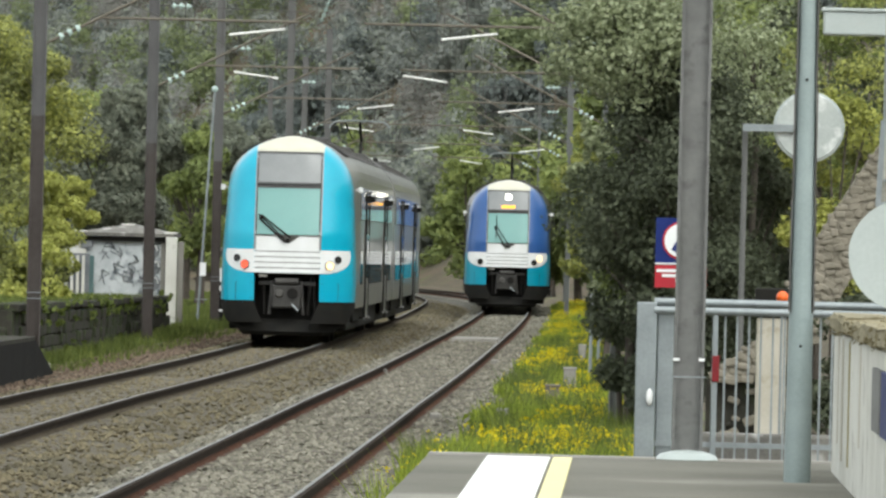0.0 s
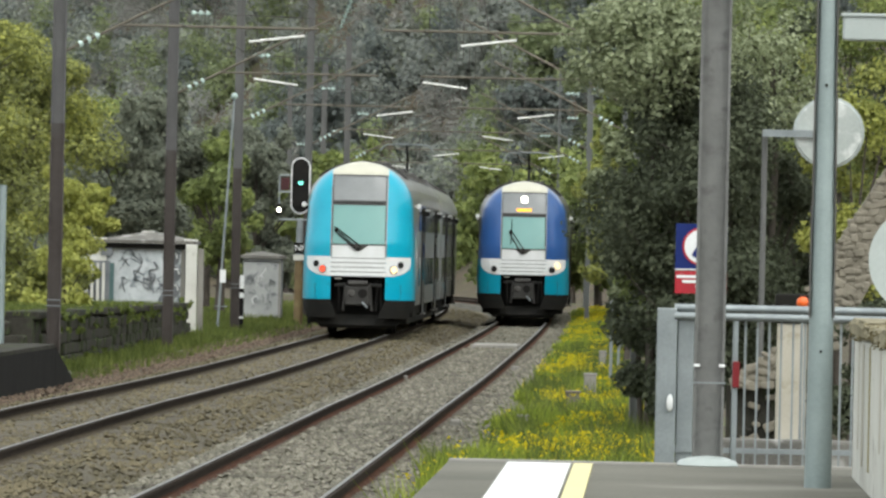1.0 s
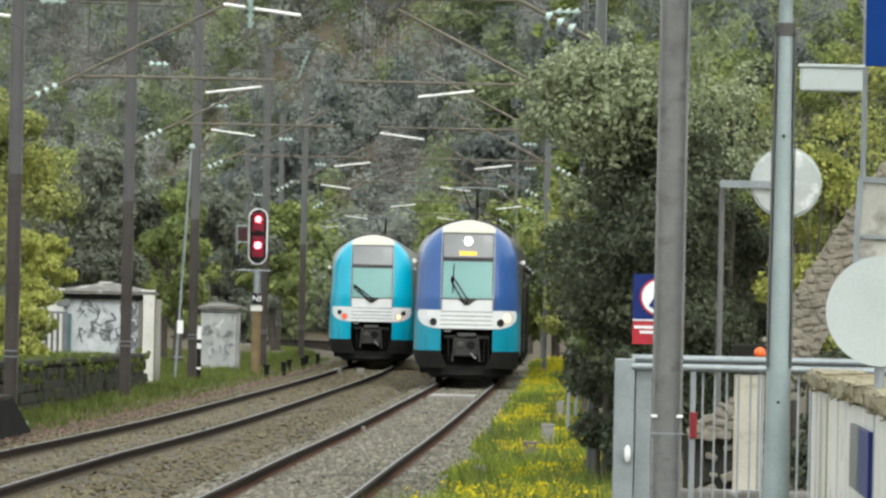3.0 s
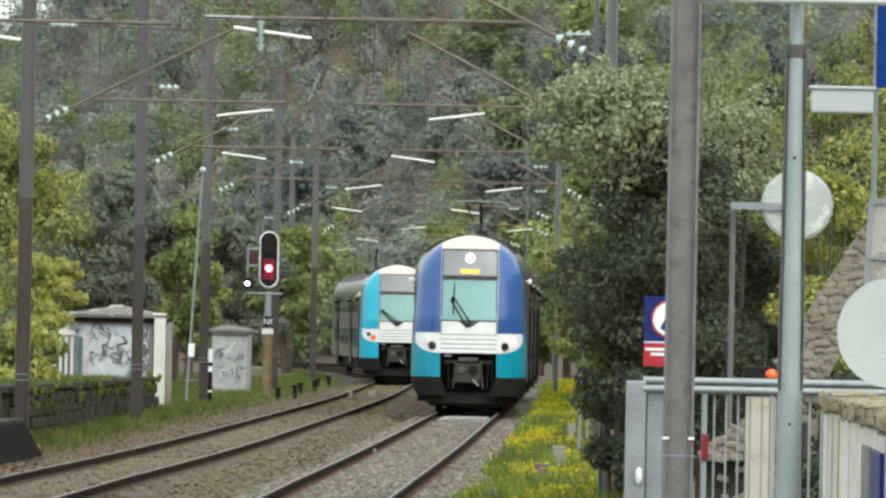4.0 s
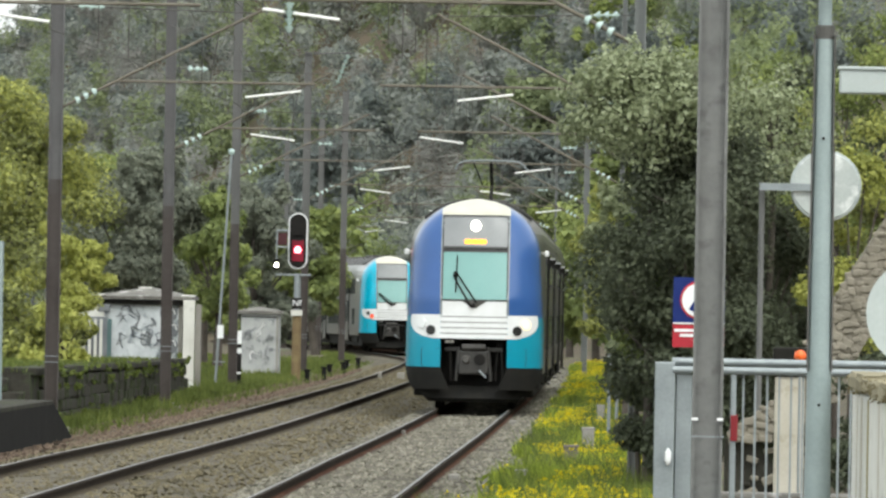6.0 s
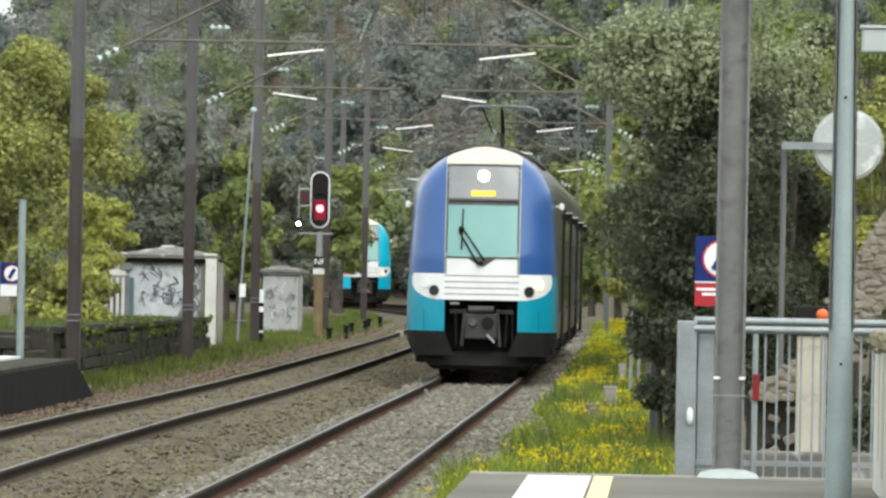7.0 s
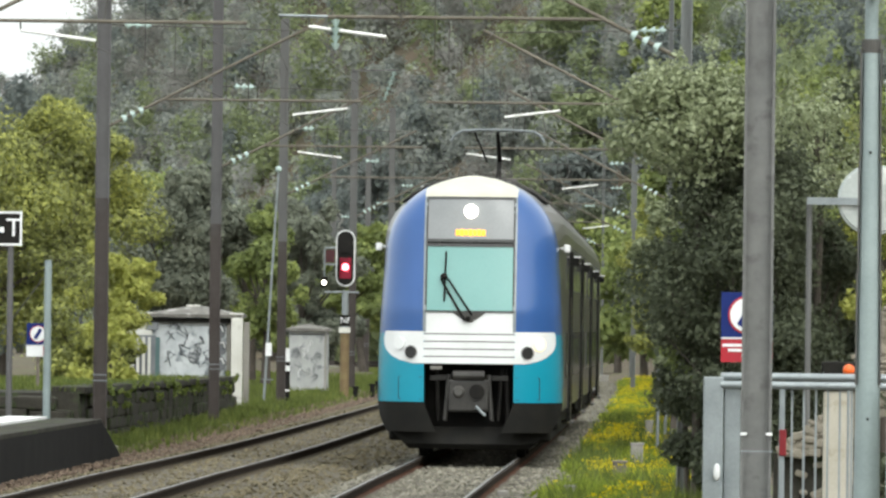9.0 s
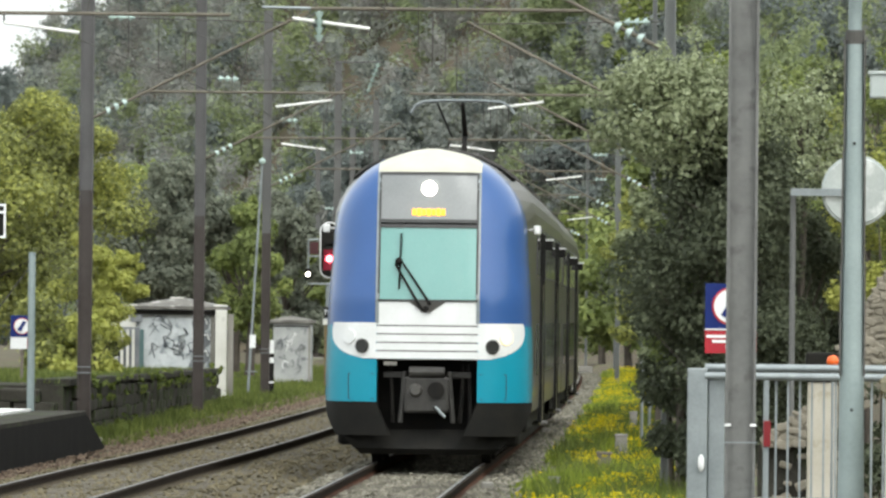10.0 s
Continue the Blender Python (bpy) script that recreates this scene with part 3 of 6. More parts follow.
    part("plate", pl, CONCRETE, root)
    # skirt and plough
    for s in (-1, 1):
        part("side_skirt", shell(span(0.42, 0.88, 6), lambda z: s * (0.5 + 0.2 * (z - 0.42) / 0.46), lambda z: s * (face(z) - 0.14 * ((0.88 - z) / 0.46) ** 2), 8), SKIRT, root, smooth=True)
    pb = B()
    vs = []
    for z, w_, y_ in ((0.5, 1.28, 0.3), (0.24, 1.0, 0.12), (0.16, 0.92, 0.2)):
        vs.append([pb.verts.new((x, y_ + 0.35 * (abs(x) / w_) ** 2, z)) for x in span(-w_, w_, 10)])
    for j in range(2):
        for i in range(10):
            pb.faces.new((vs[j][i], vs[j][i + 1], vs[j + 1][i + 1], vs[j + 1][i]))
    out = bmesh.ops.extrude_face_region(pb, geom=list(pb.faces))
    bmesh.ops.translate(pb, vec=(0, 0.08, 0), verts=[g for g in out["geom"] if isinstance(g, bmesh.types.BMVert)])
    bmesh.ops.recalc_face_normals(pb, faces=pb.faces)
    part("obstacle_deflector", pb, SKIRT, root, "dark grey obstacle deflector")


def coach(root, y0, y1, has_front, mirror_end, door_mat, seed, body_mat):
    """One double-deck body: shell, two rows of windows, doors, bogies and roof gear."""
    zs = span(0.75, 3.35, 8) + [3.35 + 1.035 * math.sin(radians(a)) for a in range(9, 91, 9)]
    ring = [(half(z), z) for z in zs] + [(-half(z), z) for z in reversed(zs[:-1])]
    bm = B()
    rows = []
    ends = [(y0, has_front), (y0 + 3.0, False), (y1 - 3.0, False), (y1, mirror_end)]
    for i, (y, tip) in enumerate(ends):
        row = []
        for x, z in ring:
            e = nose(half(z), min(z, 4.37)) + 0.02 if tip else 0
            w = math.copysign(min(abs(x), face(z)), x) if tip else x
            row.append(bm.verts.new((w, y + (e if i == 0 else -e), z)))
        rows.append(row)
    n = len(ring)
    for j in range(3):
        for i in range(n - 1):
            bm.faces.new((rows[j][i], rows[j][i + 1], rows[j + 1][i + 1], rows[j + 1][i]))
        bm.faces.new((rows[j][n - 1], rows[j][0], rows[j + 1][0], rows[j + 1][n - 1]))
    for j, tip in ((0, has_front), (3, mirror_end)):
        if not tip:
            bm.faces.new(rows[j] if j else rows[j][::-1])
    bmesh.ops.recalc_face_normals(bm, faces=bm.faces)
    part("body", bm, body_mat, root, "grey double-deck coach body", smooth=False)
    roof = B()
    rz = [3.35 + 1.035 * math.sin(radians(a)) for a in (38, 50, 62, 74, 86, 90)]
    rr = [(half(z) + 0.012, z + 0.012) for z in rz] + [(-half(z) - 0.012, z + 0.012) for z in reversed(rz[:-1])]
    a = [[roof.verts.new((x, y, z)) for x, z in rr] for y in (y0 + (2.2 if has_front else 0.1), y1 - (2.2 if mirror_end else 0.1))]
    for i in range(len(rr) - 1):
        roof.faces.new((a[0][i], a[0][i + 1], a[1][i + 1], a[1][i]))
    out = bmesh.ops.extrude_face_region(roof, geom=list(roof.faces))
    bmesh.ops.translate(roof, vec=(0, 0, -0.03), verts=[g for g in out["geom"] if isinstance(g, bmesh.types.BMVert)])
    bmesh.ops.recalc_face_normals(roof, faces=roof.faces)
    part("roof", roof, ROOF_GREY, root, "dirty dark grey roof")
    length = y1 - y0
    for k in range(int((length - 4.0) / 2.4)):
        y = y0 + 3.0 + 2.4 * k
        seam = B()
        cut = [[seam.verts.new((x * g, yy, z + h)) for x, z in rr] for yy, g, h in ((y, 1.0, -0.01), (y, 1.0, 0.025), (y + 0.07, 1.0, 0.025), (y + 0.07, 1.0, -0.01))]
        for p, q in zip(cut, cut[1:]):
            for i in range(len(rr) - 1):
                seam.faces.new((p[i], p[i + 1], q[i + 1], q[i]))
        bmesh.ops.recalc_face_normals(seam, faces=seam.faces)
        part("roof_seam", seam, STEEL, root)
    doors = [y0 + length * 0.27, y0 + length * 0.76]
    for s in (-1, 1):
        for d in doors:
            bm = box(B(), (s * 1.43, d, 1.5), (0.03, 1.7, 2.05), 0.01)
            dr = part("door", bm, door_mat, root, "double sliding passenger door")
            for k in (-0.42, 0.42):
                part("door_window", box(B(), (s * 1.449, d + k, 1.85), (0.012, 0.5, 0.95)), GLASS, dr)
            part("door_gap", box(B(), (s * 1.446, d, 1.5), (0.008, 0.03, 2.0)), BLACK, dr)
            bm = box(B(), (s * 1.48, d + 1.25, 3.12), (0.16, 0.22, 0.14), 0.02)
            part("door_camera", bm, BLACK, root)
            part("camera_cover", box(B(), (s * 1.485, d + 1.25, 3.2), (0.18, 0.24, 0.025)), WHITE, root)
            for k in (-0.95, 0.95):
                part("door_pillar", box(B(), (s * 1.43, d + k, 1.9), (0.06, 0.1, 2.75), 0.01), SKIRT, root, "black door pillar")
            part("step", box(B(), (s * 1.42, d, 0.5), (0.2, 1.5, 0.05), 0.01), STEEL, root)
        y = y0 + (3.2 if has_front else 1.2)
        while y < y1 - (4.0 if mirror_end else 2.4):
            mid = y + 0.75
            if all(abs(mid - d) > 1.75 for d in doors):
                part("window", box(B(), (s * 1.43, mid, 1.6), (0.016, 1.25, 0.72)), GLASS, root)
            part("window", box(B(), (s * 1.43, mid, 2.98), (0.016, 1.25, 0.66)), GLASS, root)
            part("window_pillar", box(B(), (s * 1.43, y - 0.05, 2.98), (0.022, 0.12, 0.7)), RUBBER, root)
            y += 1.65
        for d in (y0 + 4.3, y1 - 4.3):
            part("bogie_cover", box(B(), (s * 1.25, d, 0.62), (0.14, 3.2, 0.36), 0.03), SKIRT, root)
    part("underframe", box(B(), (0, (y0 + y1) / 2, 0.52), (2.5, length - 1.8, 0.5), 0.05), SKIRT, root, "dark underframe and equipment boxes")
    for d in (y0 + 3.6, y1 - 3.6):
        bg = B()
        box(bg, (0, d, 0.48), (2.0, 2.9, 0.22), 0.03)
        bo = part("bogie", bg, SKIRT, root)
        for k in (-1.25, 1.25):
            wb = B()
            for s in (-1, 1):
                rod(wb, (s * 0.70, d + k, 0.46), (s * 0.83, d + k, 0.46), 0.455, seg=24)
            rod(wb, (-0.75, d + k, 0.46), (0.75, d + k, 0.46), 0.09)
            part("wheelset", wb, BLACK, bo)


def pantograph(root, y):
    pb = B()
    box(pb, (0, y, 4.4), (0.8, 1.3, 0.06), 0.02)
    for sx in (-0.45, 0.45):
        for sy in (-0.5, 0.5):
            rod(pb, (sx, y + sy, 4.32), (sx, y + sy, 4.46), 0.05)
    pan = part("pantograph", pb, SKIRT, root, "raised black pantograph")
    rod_ = B()
    rod(rod_, (0.0, y + 0.4, 4.46), (0.0, y + 1.4, 4.95), 0.05, 0.04)
    rod(rod_, (0.0, y + 1.4, 4.95), (0.0, y, 5.42), 0.045, 0.03)
    rod(rod_, (-0.22, y + 1.35, 4.95), (-0.4, y, 5.42), 0.018)
    part("arm", rod_, BLACK, pan)
    head = B()
    last = None
    for x, z in ((-0.82, 5.26), (-0.75, 5.38), (-0.62, 5.45), (-0.3, 5.47), (0.3, 5.47), (0.62, 5.45), (0.75, 5.38), (0.82, 5.26)):
        for dy in (-0.15, 0.15):
            if last:
                rod(head, (last[0], y + dy, last[1]), (x, y + dy, z), 0.02, seg=6)
        last = (x, z)
    rod(head, (-0.4, y - 0.15, 5.45), (-0.4, y + 0.15, 5.45), 0.02)
    rod(head, (0.4, y - 0.15, 5.45), (0.4, y + 0.15, 5.45), 0.02)
    part("collector_head", head, GALV, pan)


def train(label, tail_label, group, corner, lower, lit, pan_y, door_mat, body_mat):
    root = thing("driving_coach", label, "train", group=group)
    front(root, corner, lower, lit)
    coach(root, 0.0, 26.4, True, False, door_mat, 3, body_mat)
    part("gangway", box(B(), (0, 26.7, 2.3), (1.6, 0.6, 3.0), 0.05), BLACK, root, "black gangway bellows")
    rear = thing("trailing_coach", tail_label, "train", group=group)
    coach(rear, 0.0, 26.4, False, False, door_mat, 4, body_mat)
    pantograph(root if pan_y < 27 else rear, pan_y % 27.0)
    for ob, ys in ((root, (7.0, 21.0)), (rear, (4.0, 21.0))):
        for y in ys:
            part("roof_unit", box(B(), (0, y, 4.36), (1.1, 2.2, 0.14), 0.04), ROOF_GREY, ob)
    return root, rear


blue_train, blue_rear = train("double-deck driving coach, blue corners, white mask, teal lower panels", "grey double-deck coach behind the blue driving coach", "coaches of the blue train", BLUE, TEAL, "head", 15.0, DOOR_OLIVE, BODY_SHADED)
cyan_train, cyan_rear = train("double-deck driving coach with bright turquoise corners and white mask", "grey double-deck coach coupled to the turquoise driving coach", "coaches of the turquoise train", CYAN, CYAN, "tail", 42.0, BODY_GREY, BODY_GREY)


# ---- overhead line ----
def insulator_string(bm, p, q, n=3, r=0.075):
    p, q = Vector(p), Vector(q)
    for i in range(n):
        c = p.lerp(q, (i + 0.5) / n)
        d = (q - p).normalized() * 0.035
        rod(bm, c - d, c + d, r, r * 0.45, 10)
    rod(bm, p, q, 0.02, seg=6)


def beam(bm, w, d, z0, z1, web=0.018, fl=0.02):
    """An H-section standing upright, flanges to the sides."""
    a, c = w / 2, d / 2
    pts = [(-a, -c), (-a + fl, -c), (-a + fl, -web), (a - fl, -web), (a - fl, -c), (a, -c), (a, c), (a - fl, c), (a - fl, web), (-a + fl, web), (-a + fl, c), (-a, c)]
    lo = [bm.verts.new((x, y, z0)) for x, y in pts]
    hi = [bm.verts.new((x, y, z1)) for x, y in pts]
    bm.faces.new(lo[::-1])
    bm.faces.new(hi)
    for i in range(12):
        bm.faces.new((lo[i], lo[(i + 1) % 12], hi[(i + 1) % 12], hi[i]))
    return bm


def mast(x, y, line, side, stagger, material, width, top=9.9, low=-0.3, feeder=False):
    """A steel mast with its hinged arm over one track. side: +1 when the track lies to its right."""
    root = thing("catenary_mast", "tall brown-grey steel catenary mast with rusty arm over the track", "catenary mast", pose(x, y, low), group="catenary masts")
    h = top - low
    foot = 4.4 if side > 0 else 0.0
    # left-hand masts are darker and browner below 4.4 m
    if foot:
        part("lower_column", beam(B(), width, 0.2, 0, foot), MAST_BROWN, root, "dark brown lower column")
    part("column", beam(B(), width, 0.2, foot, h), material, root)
    part("footing", box(B(), (0, 0, -0.05), (0.6, 0.6, 0.5), 0.03), CONCRETE, root, "concrete footing")
    tx, s, z0 = line - x, side, -low
    part("strut", rod(B(), (s * 0.1, 0, z0 + 5.33), (s * 3.45, 0, z0 + 7.02), 0.026), RUST_TUBE, root, "rusty diagonal strut")
    bo = rod(B(), (s * 1.05, 0, z0 + 5.79), (s * 4.4, 0, z0 + 5.79), 0.023)
    part("boom", bo, RUST_TUBE, root, "rusty horizontal steel tube")
    part("hanger", rod(B(), (s * 2.6, 0, z0 + 5.79), (s * 2.75, 0, z0 + 6.66), 0.01, seg=5), WIRE, root)
    part("tie_rod", rod(B(), (s * 0.12, 0, z0 + 7.05), (s * 3.35, 0, z0 + 6.98), 0.011, seg=6), WIRE, root)
    for p, q in (((s * 0.3, 0, z0 + 5.43), (s * 0.72, 0, z0 + 5.64)), ((s * 0.35, 0, z0 + 7.05), (s * 0.8, 0, z0 + 7.04))):
        ins = B()
        insulator_string(ins, p, q)
        part("insulator", ins, INSULATOR, root, "pale green glass insulator")
    a, b, lo, hi = tx + stagger * 0.05, tx + stagger * 1.0, 5.55, 5.67
    part("steady_bar", rod(B(), (a, 0.02, z0 + lo), (b, 0.02, z0 + hi), 0.021), BAR_WHITE, root, "white steady bar")
    part("dropper", rod(B(), (b, 0.02, z0 + hi), (b, 0.0, z0 + 5.79), 0.012, seg=6), WIRE, root)
    part("clamp", rod(B(), (a, 0.02, z0 + lo), (a, 0.02, z0 + 5.46), 0.01, seg=6), WIRE, root)
    if side > 0:
        for z in (z0 + 1.0, z0 + 1.1):
            part("band", box(B(), (0, -0.11, z), (width + 0.02, 0.012, 0.016)), GALV, root)
    if not feeder:
        return root
    part("feeder_arm", rod(B(), (-0.1, -0.05, h - 0.05), (s * 1.35, -0.05, h - 0.02), 0.025), MAST, root)
    ft = B()
    insulator_string(ft, (s * 1.25, -0.05, h - 0.05), (s * 0.9, -0.05, h - 1.0), 6, 0.09)
    part("insulator", ft, INSULATOR, root)
    return root


def wire(name, pts, r, label, category="wire", group=""):
    cu = bpy.data.curves.new(name, "CURVE")
    cu.dimensions, cu.bevel_depth, cu.bevel_resolution = "3D", r, 0
    sp = cu.splines.new("POLY")
    sp.points.add(len(pts) - 1)
    for p, q in zip(sp.points, pts):
        p.co = (*q, 1)
    tmp = bpy.data.objects.new("tmp", cu)
    me = bpy.data.meshes.new_from_object(tmp)
    bpy.data.objects.remove(tmp)
    me.materials.clear()
    me.materials.append(WIRE)
    return tagged(new(name, me), label, category, group=group)


LEFT_Y = [85.0, 115.0, 145.0, 176.0, 211.0, 249.0, 287.0, 325.0]
RIGHT_Y = [52.5, 83.0, 115.0, 145.0, 176.0, 211.0, 249.0, 287.0]
LEFT_X = [-10.1, -10.13, -10.33, -10.8, -10.75, -11.28, -14.0, -17.5]
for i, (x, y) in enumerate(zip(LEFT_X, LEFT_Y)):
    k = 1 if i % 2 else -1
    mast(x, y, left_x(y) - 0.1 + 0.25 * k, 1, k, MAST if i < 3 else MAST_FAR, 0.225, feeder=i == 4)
for i, y in enumerate(RIGHT_Y):
    if i:
        x = right_x(y) + (3.28 if i < 3 else 3.0 if i < 5 else 2.0)
        k = -1 if i % 2 else 1
        post = mast(x, y, right_x(y) - 0.1 + 0.25 * k, -1, k, MAST_PALE, 0.14 if i in (1, 5) else 0.1)
        if i == 1:
            hang = B()
            insulator_string(hang, (-4.3, 0, 6.06), (-4.3, 0, 5.68), 4, 0.06)
            part("insulator", hang, INSULATOR, post, "pale green glass insulator")
            part("boom_end", rod(B(), (-4.4, 0, 6.09), (-5.0, 0, 6.1), 0.02), GALV, post, "pale galvanised boom end")


def line_wires(ys, path_x):
    stag = [0.2 * (1 if i % 2 else -1) for i in range(len(ys))]
    con, mes = [], []
    for i, y in enumerate(ys):
        con.append((path_x(y) + stag[i], y, 5.46))
        mes.append((path_x(y), y, 7.0))
        if i + 1 < len(ys):
            y2 = ys[i + 1]
            for k in range(1, 6):
                u = k / 6
                mes.append((path_x(y) * (1 - u) + path_x(y2) * u, y + (y2 - y) * u, 7.0 - 0.8 * 4 * u * (1 - u)))
    wire("contact_wire", con, 0.007, "thin copper contact wire above the track", group="contact wires")
    wire("messenger_wire", mes, 0.006, "sagging messenger wire above the track", group="messenger wires")
    bm = B()
    for j in range(len(mes) - 1):
        x, y, z = mes[j]
        if z < 6.9:
            rod(bm, (x, y, z), (x, y, 5.46), 0.006, seg=4)
    me = bpy.data.meshes.new("dropper_wire")
    bm.to_mesh(me)
    bm.free()
    me.materials.append(WIRE)
    tagged(new("dropper_wire", me), "thin vertical dropper wires of the overhead line", "wire", kind="stuff")


line_wires(LEFT_Y, lambda y: left_x(y) - 0.2)
line_wires(RIGHT_Y, right_x)
wire("feeder_wire", [(x + 1.0, y, 8.85) for x, y in zip(LEFT_X, LEFT_Y)], 0.01, "thin feeder wire along the mast tops")


def leaf_mesh(name, clumps, size, material, seed, long=1.5, simple=False, out=0.0, fill=0.45):
    """Leaves as small bent quads, or single triangles far off, scattered through clumps of (centre, radii, count)."""
    rng = np.random.default_rng(seed)
    cs, ds = [], []
    for c, r, n in clumps:
        d = rng.normal(size=(n, 3))
        d /= np.linalg.norm(d, axis=1)[:, None]
        cs.append(np.asarray(c) + d * np.asarray(r) * (rng.random(n) ** fill)[:, None])
        ds.append(d)
    c = np.concatenate(cs)
    n = len(c)
    a = rng.normal(size=(n, 3))
    a /= np.linalg.norm(a, axis=1)[:, None]
    b = np.cross(a, rng.normal(size=(n, 3)))
    b /= np.linalg.norm(b, axis=1)[:, None]
    if out:
        # leaves turned towards the light: their faces follow the clump's outside
        face_to = np.concatenate(ds) * out + rng.normal(size=(n, 3)) * 0.4 + np.array((0, 0, 0.3))
        a = np.cross(face_to, rng.normal(size=(n, 3)))
        a /= np.linalg.norm(a, axis=1)[:, None]
        b = np.cross(face_to, a)
        b /= np.linalg.norm(b, axis=1)[:, None]
    s = size * rng.uniform(0.55, 1.35, n)[:, None]
    nrm = np.cross(a, b) * s * 0.25
    v = np.stack([c - a * s * long / 2, c + b * s / 2 + nrm, c + a * s * long / 2, c - b * s / 2 + nrm], 1)
    if simple:
        v = np.stack([c - a * s * long / 2 - b * s * 0.7, c - a * s * long / 2 + b * s * 0.7, c + a * s * long * 0.8], 1)
    k = v.shape[1]
    f = np.arange(k * n).reshape(n, k)
    me = bpy.data.meshes.new(name)
    me.vertices.add(k * n)
    me.vertices.foreach_set("co", v.reshape(-1).astype(np.float32))
    tri = f if simple else np.concatenate([f[:, [0, 1, 2]], f[:, [0, 2, 3]]])
    me.loops.add(tri.size)
    me.loops.foreach_set("vertex_index", tri.reshape(-1).astype(np.int32))
    me.polygons.add(len(tri))
    me.polygons.foreach_set("loop_start", np.arange(0, tri.size, 3, dtype=np.int32))
    me.update(calc_edges=True)
    me.materials.append(material)
    return me


# ---- right platform ----
def platform_right():
    root = thing("platform_1", "stained grey asphalt station platform", "platform", kind="structure")
    part("slab", box(B(), (0.05, 14.4, 0.02), (3.3, 80.0, 0.75), 0.02), PAVING, root)
    part("edge_band", box(B(), (-0.86, 14.0, 0.4), (0.5, 80.0, 0.016)), LINE_WHITE, root, "broad white edge line")
    part("yellow_band", box(B(), (-0.51, 14.0, 0.4), (0.15, 80.0, 0.016)), LINE_YELLOW, root, "pale yellow safety line")
    part("end_kerb", box(B(), (0.05, 54.5, 0.1), (3.3, 0.16, 0.62), 0.02), CONCRETE, root)


platform_right()


def right_pole():
    root = thing("steel_post", "thick grey steel post on a concrete base at the platform end", "post", pose(0.48, 54.6, 0.35))
    part("column", beam(B(), 0.245, 0.2, 0, 6.8, 0.03), MAST_GREY, root)
    b = B()
    ball(b, (0, -0.12, 0.05), 0.26, (1.0, 0.9, 0.3))
    part("base", b, DISC_WHITE, root, "pale concrete collar", smooth=True)
    band = B()
    box(band, (0, -0.115, 0.71), (0.27, 0.01, 0.012))
    part("band", band, GALV, root)
    for dx in (-0.11, 0.11):
        part("reflector", box(B(), (dx * 0.92, -0.115, 0.85), (0.05, 0.012, 0.022)), WHITE, root)


right_pole()


def lamp_post():
    root = thing("lamp_post", "pale green-grey tapered lamp post with white luminaires", "lamp post", pose(1.25, 49.8, 0.395))
    bm = B()
    rod(bm, (0, 0, 0), (0, 0, 3.75), 0.1, 0.066, 16)
    part("lower_column", bm, LAMP_POST, root, smooth=True)
    for s, z in ((-1, 3.3), (1, 3.3), (-1, 2.48), (1, 2.48), (-1, 1.66), (1, 1.66)):
        bm = B()
        box(bm, (s * (0.074 + 0.009 * (3.3 - z)), -0.035, z), (0.012, 0.05, 0.82))
        part("rib", bm, STEEL, root, "dark side rib")
    bm = B()
    rod(bm, (0, 0, 3.72), (0, 0, 4.9), 0.05, 0.046, 16)
    part("upper_column", bm, LAMP_POST, root, smooth=True)
    part("collar", rod(B(), (0, 0, 3.68), (0, 0, 3.78), 0.068, 0.07, 14), STEEL, root)
    part("bolt", rod(B(), (0, -0.09, 2.95), (0, -0.07, 2.95), 0.012), BLACK, root)
    part("bolt", rod(B(), (0, -0.095, 1.0), (0, -0.07, 1.0), 0.012), BLACK, root)
    arm = B()
    rod(arm, (-0.7, -0.2, 4.1), (2.0, -0.2, 4.1), 0.03, seg=10)
    rod(arm, (0, -0.2, 4.1), (0, 0, 4.1), 0.03)
    part("arm", arm, DISC_WHITE, root, "white horizontal lamp arm")
    lum = B()
    ball(lum, (-0.62, -0.2, 4.11), 0.1, (1.5, 1.2, 0.6))
    part("luminaire", lum, DISC_WHITE, root, "white luminaire", smooth=True)


lamp_post()


def gate():
    root = thing("metal_gate", "galvanised metal gate with vertical bars and double top rail", "gate", pose(0.0, 57.0, -0.33))
    part("gate_post", box(B(), (0.14, 0, 0.98), (0.17, 0.16, 1.97), 0.01), GALV, root)
    part("gate_post", box(B(), (0.3, 0.05, 0.95), (0.14, 0.1, 1.88), 0.01), GALV, root)
    for i, (y, z) in enumerate(((-0.06, 1.9), (0.06, 1.97))):
        r = B()
        rod(r, (0.2, y, z), (2.9, y, z), 0.033, seg=12)
        part("top_rail", r, GALV, root, smooth=True)
    for z in (0.28, 0.78):
        part("lower_rail", box(B(), (1.5, 0, z), (2.6, 0.04, 0.045)), GALV, root)
    for i in range(22):
        part("bar", box(B(), (0.5 + 0.1 * i, 0, 1.05), (0.018, 0.018, 1.66)), GALV, root)
    part("stile", box(B(), (0.72, -0.05, 1.02), (0.04, 0.04, 1.75)), GALV, root)
    part("red_reflector", box(B(), (0.725, -0.09, 1.42), (0.06, 0.03, 0.22), 0.006), REFLECTOR_RED, root, "dark red reflector")
    part("latch", ball(B(), (0.175, -0.1, 1.17), 0.05, (0.6, 0.5, 1.5)), WHITE, root, "white latch")


gate()


